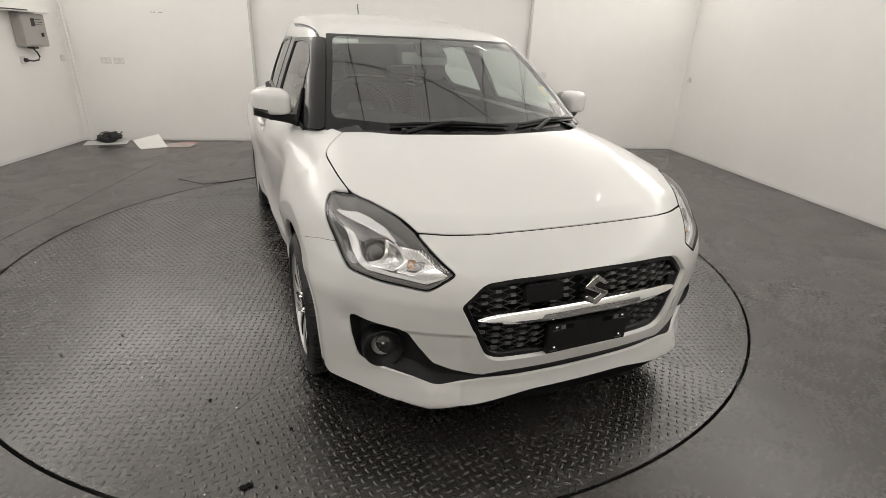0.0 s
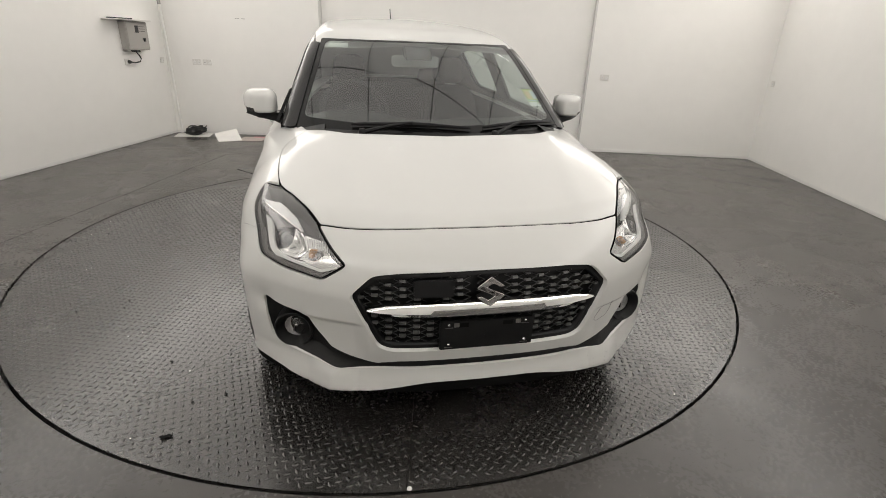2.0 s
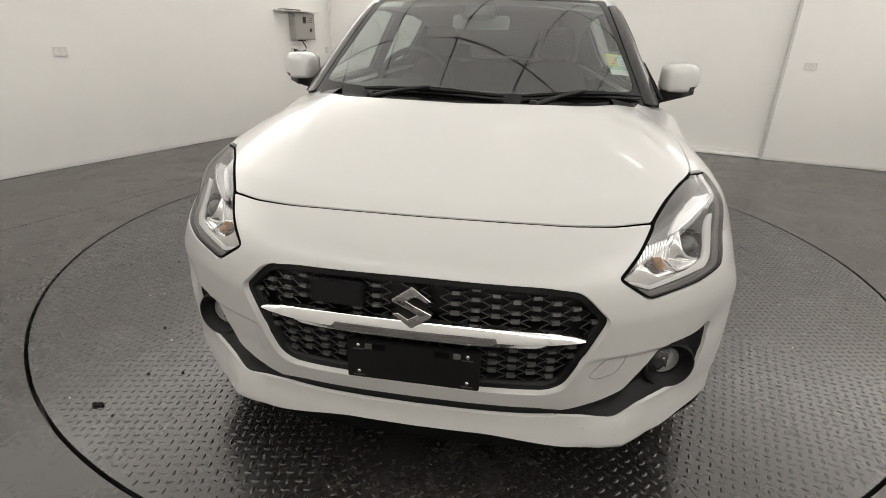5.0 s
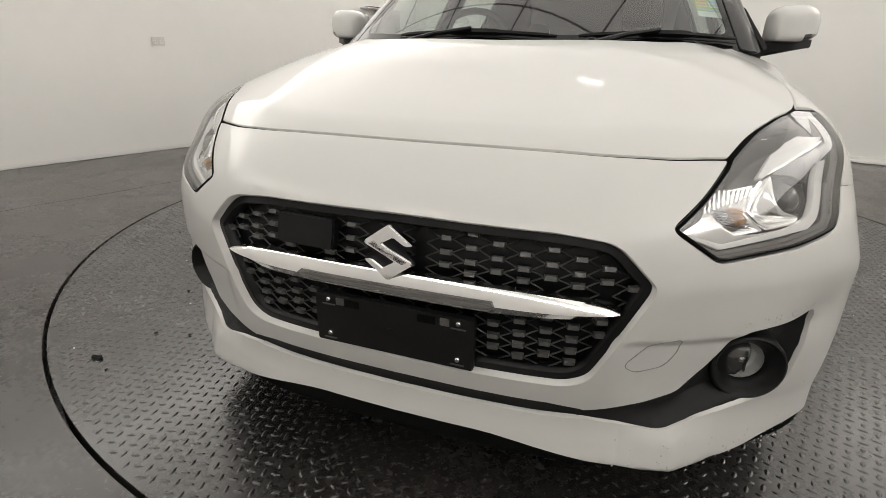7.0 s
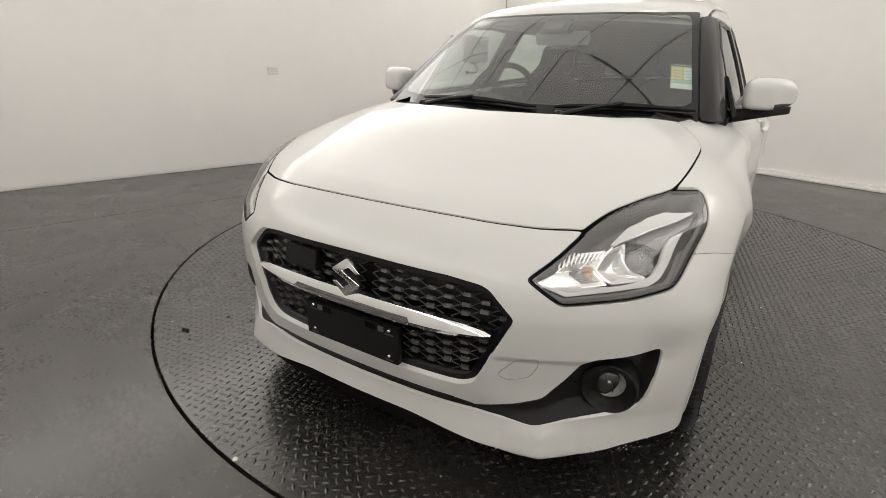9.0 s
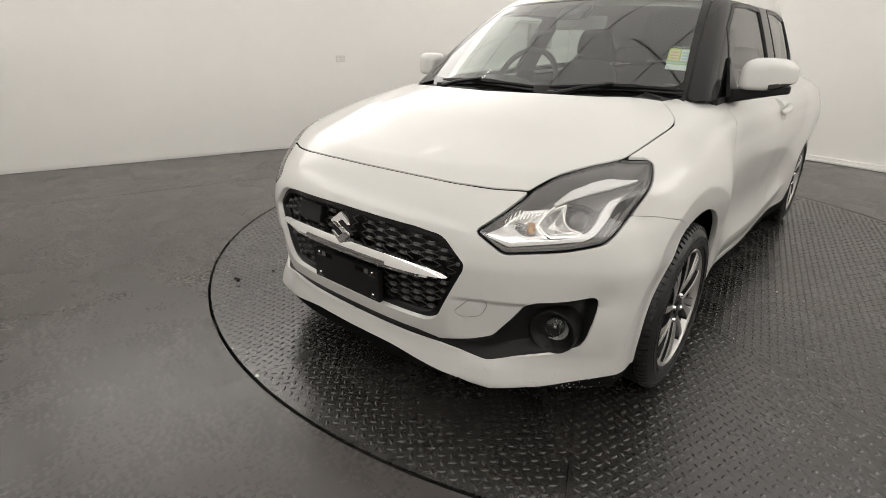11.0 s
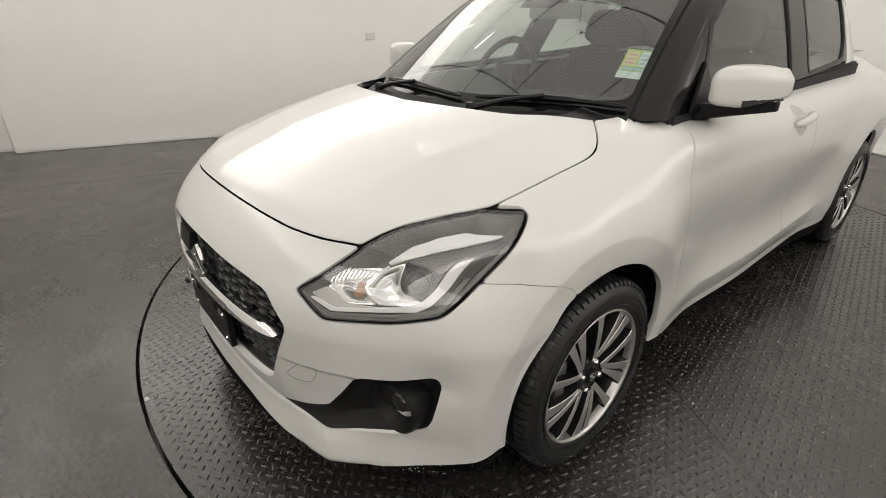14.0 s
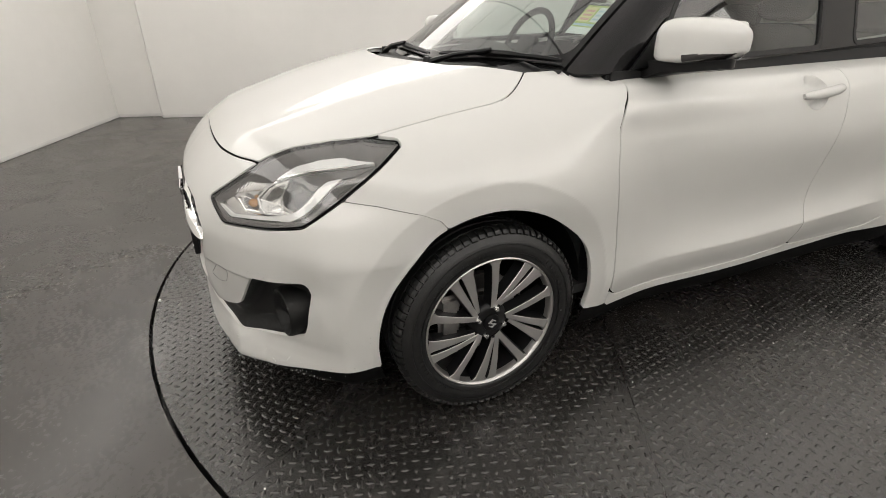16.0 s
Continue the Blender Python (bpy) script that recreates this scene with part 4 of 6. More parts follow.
    held = np.minimum(held, tl.v[:, 1] - 2.4)
    tl.cut(q).make("rear_window", GLASS, CAR, "tinted rear window")
    tl.cut(np.minimum(-q, held)).make("tailgate", PAINT, CAR, rim=0.01)


build_cabin()

# ---- the car: details ----
FX, FZ = np.linspace(-0.50, 0.50, 101), np.linspace(0.30, 0.70, 81)
_q = np.stack(np.meshgrid(FX, FZ, indexing="ij"), -1).reshape(-1, 2)
_p = solve(body, np.column_stack([_q[:, 0], np.full(len(_q), -0.3), _q[:, 1]]), np.tile([0, -1.0, 0], (len(_q), 1)), 0.9, 24)
FRONT_Y = _p[:, 1].reshape(101, 81)
FRONT_N = normals_of(body, _p).reshape(101, 81, 3)


def on_body(x, z):
    """The front skin at x, z: place and normal."""
    fx, fz = np.clip((x + 0.5) / 0.01, 0, 99.99), np.clip((z - 0.30) / 0.005, 0, 79.99)
    i, j = int(fx), int(fz)
    u, w = fx - i, fz - j
    y = (FRONT_Y[i, j] * (1 - u) + FRONT_Y[i + 1, j] * u) * (1 - w) + (FRONT_Y[i, j + 1] * (1 - u) + FRONT_Y[i + 1, j + 1] * u) * w
    return Vector((x, y, z)), Vector(FRONT_N[int(round(fx)), int(round(fz))])


def on_screen(x, z):
    p = solve(cabin, np.array([[x, 1.25, z]]), np.array([[0, -1.0, 0]]), 1.4)
    return Vector(p[0]), Vector(normals_of(cabin, p)[0])


def on_side(s, z):
    """The flank at a place along the outline and a height."""
    px, py = np.interp(s, PLAN_S, PLAN[:, 0]), np.interp(s, PLAN_S, PLAN[:, 1])
    nx, ny = np.interp(s, PLAN_S, PLAN_N[:, 0]), np.interp(s, PLAN_S, PLAN_N[:, 1])
    p = solve(body, np.array([[px - nx * 0.3, py - ny * 0.3, z]]), np.array([[nx, ny, 0.0]]), 0.8)
    return Vector(p[0]), Vector(normals_of(body, p)[0])


def facing(p, n, up=Vector((0, 0, 1))):
    """A frame at p whose z looks along n and whose y looks up."""
    n = n.normalized()
    xa = up.cross(n).normalized()
    ya = n.cross(xa)
    return Matrix(((xa.x, ya.x, n.x, p.x), (xa.y, ya.y, n.y, p.y), (xa.z, ya.z, n.z, p.z), (0, 0, 0, 1)))


def flat_mesh(name, verts, faces, material, parent, label=""):
    return mesh_ob(name, verts, faces, material, parent, smooth=False, label=label)


def build_grille():
    g = FIELD["grille"]
    back = FLANK.cut(g).lifted(-0.05)
    grille = back.joined(back.flipped()).make("grille", SATIN, CAR, "black honeycomb radiator grille")
    fr = FLANK.cut(np.minimum(g + 0.002, 0.014 - g)).lifted(-0.018)
    fr.joined(fr.flipped()).make("grille_frame", SATIN, grille, rim=0.03)
    dx, dz = 0.0960, 0.0135
    # one nub shared by all
    bm = bmesh.new()
    vs = box(bm, -0.0118, -0.0054, 0, 0.0118, 0.0054, 0.009)
    for v in vs:
        if v.co.z > 0.006:
            v.co.x *= 0.78
            v.co.y *= 0.75
            v.co.y -= 0.0012
    nub = bpy.data.meshes.new("grille_nub")
    bmesh.ops.recalc_face_normals(bm, faces=bm.faces)
    bm.to_mesh(nub)
    bm.free()
    nub.materials.append(NUB)
    bars = bmesh.new()
    poly = np.array(GRILLE)
    for r in range(-1, 22):
        z = 0.3835 + r * dz
        for c in range(-6, 7):
            x = (c + 0.5 * (r % 2)) * dx
            d = inside(np.array([[x, z]]), poly)[0]
            if d > 0.004:
                # thin links to the neighbours in the next row
                p, n = on_body(x, z)
                p0 = p - n * 0.034
                for sx in (-1, 1):
                    x1, z1 = x + sx * dx * 0.5, z + dz
                    if inside(np.array([[x1, z1]]), poly)[0] > 0.0:
                        q, m = on_body(x1, z1)
                        q0 = q - m * 0.034
                        a = p0 + Vector((sx * 0.011, 0, 0))
                        b = q0 - Vector((sx * 0.011, 0, 0))
                        tube(bars, [a, b], 0.0017, 4)
            plate = abs(x) < 0.178 and 0.36 < z < 0.497
            bar = abs(z - 0.528) < 0.021
            sensor = abs(x + 0.188) < 0.085 and abs(z - 0.603) < 0.042
            mark = abs(x) < 0.055 and 0.53 < z < 0.645
            if d > 0.017 and not (plate or bar or sensor or mark):
                p, n = on_body(x, z)
                ob = new("grille_nub", nub)
                ob.parent = grille
                ob.matrix_basis = facing(p - n * 0.038, n + Vector((0, 0, 0.25)))
    tagged(part("lattice", bars, LATTICE, grille, "thin black honeycomb links"), kind="stuff")
    # chrome bar, tapering to both ends
    rows = []
    for i in range(61):
        u = -1 + i / 30
        x = 0.402 * u
        h = 0.0215 * (1 - abs(u) ** 4) ** 0.6 + 0.0015
        zc = 0.5235 + 0.006 * (1 - u * u)
        p, n = on_body(x, zc)
        f = p + Vector((0, -1, 0)) * 0.004
        y = f.y + 0.012 * abs(u) ** 3
        rows.append([(x, y + 0.03, zc - h), (x, y + 0.006, zc - h), (x, y - 0.002, zc - h * 0.35), (x, y + 0.002, zc + h * 0.55), (x, y + 0.010, zc + h), (x, y + 0.03, zc + h)])
    bm = bmesh.new()
    vv = [[bm.verts.new(p) for p in r] for r in rows]
    for a, b in zip(vv, vv[1:]):
        for k in range(5):
            bm.faces.new((a[k], b[k], b[k + 1], a[k + 1]))
    part("chrome_bar", bm, CHROME, grille, "bright chrome bar", smooth=True)
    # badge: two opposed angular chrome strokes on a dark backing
    p, n = on_body(0, 0.59)
    m = facing(Vector((0, p.y + 0.008, 0.590)), Vector((0, -1, 0.12))) @ Matrix.Diagonal((1.06, 1.06, 1, 1))
    bm = bmesh.new()
    prism(bm, [(-0.046, 0.012), (0.0, 0.050), (0.047, 0.012), (0.030, 0.004), (0.047, -0.012), (0.0, -0.050), (-0.046, -0.012), (-0.030, -0.004)], 0.004, m)
    part("badge_back", bm, SATIN, grille)
    for k in (1, -1):
        bm = bmesh.new()
        prism(bm, [(k * a, k * b) for a, b in ((-0.045, 0.016), (0.0, 0.049), (0.045, 0.017), (0.030, 0.014), (0.008, 0.027), (-0.012, 0.015), (0.040, -0.012), (0.027, -0.020), (-0.045, 0.011))][::1], 0.012, m)
        part("badge_stroke", bm, CHROME, grille, "chrome badge stroke", bevel=0.002)
    # radar cover
    p, n = on_body(-0.188, 0.604)
    bm = bmesh.new()
    prism(bm, [tuple(q) for q in rounded([(-0.066, -0.030), (0.066, -0.030), (0.066, 0.030), (-0.066, 0.030)], 0.012)], 0.022, facing(p - n * 0.032, n))
    part("radar_cover", bm, SATIN, grille, "smooth black sensor cover", bevel=0.003)


build_grille()


def build_plate_bracket():
    """The black number plate bracket, without a plate."""
    y = -0.752
    bm = bmesh.new()
    prism(bm, [tuple(q) for q in rounded([(-0.164, 0.377), (0.164, 0.377), (0.164, 0.483), (-0.164, 0.483)], 0.004, 2)], 0.016,
          Matrix(((1, 0, 0, 0), (0, 0, 1, y), (0, 1, 0, 0), (0, 0, 0, 1))))
    br = part("plate_bracket", bm, PLASTIC, CAR, "empty black plate bracket", bevel=0.0015)
    for x, z in ((-0.134, 0.472), (0.134, 0.472), (-0.134, 0.397), (0.134, 0.397)):
        bm = bmesh.new()
        lathe(bm, [(0.0001, 0.005), (0.0035, 0.0045), (0.0052, 0.0025), (0.0056, -0.001)], 16, facing(Vector((x, y, z)), Vector((0, -1, 0))))
        part("bolt", bm, CHROME, br, "bright bolt head", smooth=True)
        bm = bmesh.new()
        box(bm, x - 0.014, y - 0.0015, z - 0.0125, x + 0.014, y + 0.001, z - 0.010)
        part("mark", bm, NUB, br)
    for x in (-0.085, 0.072):
        bm = bmesh.new()
        box(bm, x - 0.018, y - 0.0008, 0.461, x + 0.018, y + 0.002, 0.477)
        part("slot", bm, GAP, br)
    for x in (-0.108, 0.108):
        bm = bmesh.new()
        box(bm, x - 0.009, y - 0.003, 0.463, x + 0.009, y + 0.001, 0.478)
        part("clip", bm, STEEL, br, "grey metal clip nut", bevel=0.001)
    bm = bmesh.new()
    lathe(bm, [(0.006, 0.001), (0.009, 0.001), (0.009, -0.001)], 20, facing(Vector((0, y, 0.425)), Vector((0, -1, 0))))
    part("boss", bm, SATIN, br)


build_plate_bracket()


def lamp_sheet():
    """A finer piece of the flank over the headlight."""
    s = np.arange(0.455, 1.12, 0.0036)
    a = np.radians(np.concatenate([np.linspace(13, 62, 116), np.linspace(62.8, 82, 24)]))
    px, py = np.interp(s, PLAN_S, PLAN[:, 0]), np.interp(s, PLAN_S, PLAN[:, 1])
    nx, ny = np.interp(s, PLAN_S, PLAN_N[:, 0]), np.interp(s, PLAN_S, PLAN_N[:, 1])
    sa, aa = np.repeat(np.arange(len(s)), len(a)), np.tile(a, len(s))
    base = np.stack([px[sa] - nx[sa] * 0.26, py[sa] - ny[sa] * 0.26, np.full(len(sa), 0.52)], 1)
    v = solve(body, base, np.stack([nx[sa] * np.cos(aa), ny[sa] * np.cos(aa), np.sin(aa)], 1), 0.75, 26)
    return Sheet(v, normals_of(body, v), np.stack([s[sa], v[:, 2]], 1), grid_faces(len(s), len(a)))


LAMP = lamp_sheet()
LAMP_IN = np.minimum(inside(LAMP.uv, HEAD), -np.where(LAMP.v[:, 2] > 0.70, inside(LAMP.v[:, :2], HOOD), -1))
LAMP, _used = LAMP.near(LAMP_IN + 0.01)
LAMP_IN = LAMP_IN[_used]
CUTS = {}


def build_headlight(side):
    flip = (lambda q: q) if side > 0 else (lambda q: q.flipped())
    fl, h = LAMP, LAMP_IN

    def feature(name, poly, depth, material, parent, r=0.006, rim=0.012, bowl=0.0, label=""):
        # the lower pieces sit a little higher, in step with the lamp's lower edge
        poly = [(a + 0.004, b + 0.010 * min(1.0, max(0.0, (0.72 - b) / 0.08))) for a, b in poly]
        key = (name, tuple(poly))
        if key not in CUTS:
            sh = fl.cut(np.minimum(inside(fl.uv, rounded(poly, r)), h - 0.004))
            if bowl:
                sh = sh.lifted(-depth - bowl * step01(0, 0.03, inside(sh.uv, rounded(poly, r))))
                CUTS[key] = Sheet(sh.v, bowl_normals(sh), sh.uv, sh.f)
            else:
                CUTS[key] = sh.lifted(-depth).rimmed(rim)
        return flip(CUTS[key]).make(name, material, parent, label)

    pan = fl.cut(h - 0.001)
    dep = 0.012 + 0.05 * step01(0.004, 0.035, np.minimum(inside(pan.uv, HEAD), -inside(pan.v[:, :2], HOOD)))
    pan = pan.lifted(-dep)
    lamp = flip(Sheet(pan.v, bowl_normals(pan), pan.uv, pan.f)).make("headlight", LAMPGREY, CAR, "clear headlight with chrome reflectors and dark surround")
    flip(fl.cut(h - 0.0054)).make("lens", LENS, lamp, "clear curved lens", rim=0.012)
    # dark border seen through the lens, with a fine bright bead inside it
    flip(fl.cut(np.minimum(h - 0.0022, 0.0056 - h)).lifted(-0.001)).make("border", GAP, lamp, rim=0.010)
    flip(fl.cut(np.minimum(h - 0.0085, 0.0100 - h)).lifted(-0.010)).make("bead", LAMPGREY, lamp, rim=0.004)
    feature("lower_surround", [(0.484, 0.655), (0.562, 0.610), (0.73, 0.625), (0.836, 0.641), (0.922, 0.715), (1.046, 0.788), (1.03, 0.792), (0.94, 0.748), (0.905, 0.735), (0.863, 0.697), (0.81, 0.655), (0.776, 0.640), (0.573, 0.622), (0.53, 0.638)], 0.020, LAMPDARK, lamp, 0.004)
    feature("lower_step", [(0.50, 0.648), (0.566, 0.6145), (0.73, 0.629), (0.832, 0.645), (0.915, 0.716), (0.90, 0.713), (0.826, 0.652), (0.73, 0.634), (0.567, 0.620)], 0.016, LAMPGREY, lamp, 0.003, 0.004)
    # the upper blade is chrome; the ceiling it mirrors is painted on as white
    feature("upper_blade", [(0.697, 0.744), (0.763, 0.779), (0.845, 0.797), (0.926, 0.805), (1.022, 0.797), (1.012, 0.795), (0.924, 0.785), (0.818, 0.770), (0.742, 0.753), (0.708, 0.741)], 0.022, WHITEP, lamp, 0.008, label="upper blade, the ceiling's reflection painted white")
    feature("blade_edge", [(0.700, 0.7405), (0.742, 0.7505), (0.818, 0.7675), (0.924, 0.7825), (1.012, 0.7935), (0.924, 0.7855), (0.818, 0.7705), (0.742, 0.7535)], 0.017, SILVER, lamp, 0.001, 0.004)
    feature("smoked_blade", [(0.744, 0.750), (0.82, 0.766), (0.929, 0.780), (1.018, 0.790), (0.966, 0.768), (0.93, 0.760), (0.89, 0.752), (0.86, 0.736), (0.835, 0.726), (0.80, 0.742)], 0.026, LAMPMID, lamp, 0.006, label="smoked grey blade")
    feature("inner_reflector", [(0.494, 0.650), (0.549, 0.680), (0.580, 0.669), (0.615, 0.645), (0.683, 0.646), (0.786, 0.657), (0.781, 0.646), (0.573, 0.624), (0.530, 0.641)], 0.024, SILVER, lamp, 0.004, label="silver reflector")
    feature("light_guide", [(0.750, 0.656), (0.791, 0.668), (0.827, 0.696), (0.856, 0.728), (0.885, 0.748), (0.929, 0.757), (0.904, 0.739), (0.863, 0.700), (0.810, 0.659), (0.776, 0.643), (0.743, 0.641), (0.573, 0.624), (0.512, 0.648), (0.520, 0.650), (0.578, 0.632), (0.70, 0.646)], 0.016, WHITEP, lamp, 0.003, label="white daytime light guide")
    feature("indicator_reflector", [(0.548, 0.680), (0.575, 0.703), (0.614, 0.727), (0.686, 0.734), (0.672, 0.719), (0.651, 0.693), (0.661, 0.674), (0.680, 0.651), (0.614, 0.644), (0.579, 0.671)], 0.028, SILVER, lamp, bowl=0.010, label="ribbed indicator reflector")
    for k in range(11):
        s0 = 0.556 + 0.0105 * k
        feature("rib", [(s0, 0.690 + 0.0024 * k), (s0 + 0.0035, 0.690 + 0.0024 * k), (s0 + 0.017, 0.727), (s0 + 0.013, 0.728)], 0.022, CHROME, lamp, 0.001, 0.006)
    for k in range(8):
        z0 = 0.652 + 0.0045 * k
        feature("rib", [(0.588, z0 + 0.012), (0.588, z0 + 0.0138), (0.660, z0 + 0.0018), (0.660, z0)], 0.030, LAMPGREY, lamp, 0.0005, 0.004)
    feature("silver_bowl", [(0.651, 0.689), (0.676, 0.722), (0.702, 0.736), (0.745, 0.748), (0.735, 0.722), (0.732, 0.702), (0.745, 0.683), (0.786, 0.669), (0.770, 0.660), (0.687, 0.654), (0.668, 0.667)], 0.030, SILVER, lamp, 0.008,
            bowl=0.024, label="silver reflector bowl")
    feature("bowl_lip", [(0.648, 0.689), (0.674, 0.724), (0.700, 0.739), (0.703, 0.736), (0.678, 0.721), (0.6525, 0.689), (0.670, 0.668), (0.688, 0.656), (0.770, 0.662), (0.772, 0.659), (0.687, 0.6525), (0.667, 0.666)], 0.022, CHROME, lamp, 0.001, 0.012)
    feature("projector_bowl", [(0.742, 0.750), (0.80, 0.762), (0.862, 0.770), (0.930, 0.778), (0.930, 0.757), (0.885, 0.748), (0.856, 0.728), (0.827, 0.696), (0.790, 0.669), (0.745, 0.683), (0.730, 0.706)], 0.034, LAMPDARK, lamp, 0.012,
            bowl=0.03, label="dark projector surround")
    p, n = on_side(0.776, 0.706)
    ahead = (n + Vector((0, -1.2, 0))).normalized()
    c = p - n * 0.046
    mm = Matrix.Diagonal((side, 1, 1, 1)) @ facing(c, ahead)
    bm = bmesh.new()
    lathe(bm, [(0.0005, 0.024), (0.012, 0.022), (0.022, 0.017), (0.030, 0.008), (0.034, -0.004)], 32, mm)
    part("projector_lens", bm, PROJ, lamp, "dark glass projector", smooth=True)
    bm = bmesh.new()
    lathe(bm, [(0.034, 0.004), (0.040, 0.006), (0.043, 0.0), (0.043, -0.03)], 32, mm)
    part("projector_ring", bm, LAMPDARK, lamp, smooth=True)
    p, n = on_side(0.640, 0.683)
    mm = Matrix.Diagonal((side, 1, 1, 1)) @ facing(p - n * 0.036, (n + Vector((0, -1, 0))).normalized())
    bm = bmesh.new()
    lathe(bm, [(0.0005, 0.020), (0.006, 0.019), (0.0105, 0.013), (0.0115, 0.0), (0.009, -0.012)], 20, mm)
    part("bulb", bm, AMBER, lamp, "amber indicator bulb", smooth=True)
    bm = bmesh.new()
    box(bm, -0.016, -0.030, -0.014, 0.012, 0.020, 0.002, mm)
    part("bulb_holder", bm, AMBER, lamp, "amber bulb seat", bevel=0.003)


for sgn in (1, -1):
    build_headlight(sgn)


def build_fog(side):
    flip = (lambda q: q) if side > 0 else (lambda q: q.flipped())
    f = FIELD["fog"]
    pan = FLANK.cut(f + 0.004)
    inn = inside(pan.uv, FOG)
    # the pocket is shallow at its long inner tail and deep round the lamp
    pan = pan.lifted(-(0.010 + (0.010 + 0.030 * step01(0.50, 0.66, pan.uv[:, 0])) * step01(0.0, 0.028, inn)))
    bez = flip(Sheet(pan.v, bowl_normals(pan), pan.uv, pan.f)).make("fog_bezel", PLASTIC, CAR, "textured black fog lamp surround")
    c = Vector((0.652, -0.543, 0.373))
    ax = Vector((0.20, -1, 0.02))
    mm = Matrix.Diagonal((side, 1, 1, 1)) @ facing(c, ax)
    bm = bmesh.new()
    lathe(bm, [(0.074, -0.06), (0.070, -0.008), (0.0675, 0.0), (0.064, 0.002), (0.0605, 0.0), (0.055, -0.010), (0.047, -0.020), (0.0425, -0.024), (0.0405, -0.030)], 48, mm)
    part("fog_tube", bm, PLASTIC, bez, "black conical lamp tube", smooth=True)
    bm = bmesh.new()
    lathe(bm, [(0.0005, -0.014), (0.012, -0.0146), (0.024, -0.017), (0.034, -0.022), (0.0405, -0.030)], 40, mm)
    part("fog_lens", bm, LENS, bez, "clear domed fog lamp lens", smooth=True)
    # faceted bowl: each facet a flat strip, lit and dark by turns
    bm = bmesh.new()
    rows = lathe(bm, [(0.006, -0.060), (0.020, -0.056), (0.031, -0.047), (0.0402, -0.031)], 18, mm)
    part("fog_reflector", bm, FOGBOWL, bez, "faceted silver bowl")
    bm = bmesh.new()
    lathe(bm, [(0.0003, -0.030), (0.006, -0.032), (0.0075, -0.040), (0.0075, -0.060)], 20, mm)
    part("fog_bulb", bm, CHROME, bez, "small chrome bulb cap", smooth=True)
    for q in (-0.011, 0.011):
        bm = bmesh.new()
        box(bm, q - 0.0016, -0.030, -0.046, q + 0.0016, 0.016, -0.036, mm)
        part("fog_bulb_shield", bm, SATIN, bez, bevel=0.001)


for sgn in (1, -1):
    build_fog(sgn)

slot = FLANK.cut(FIELD["slot"] + 0.004).lifted(-0.014)
slot.joined(slot.flipped()).make("lower_intake", SATIN, CAR, "black lower intake strip")


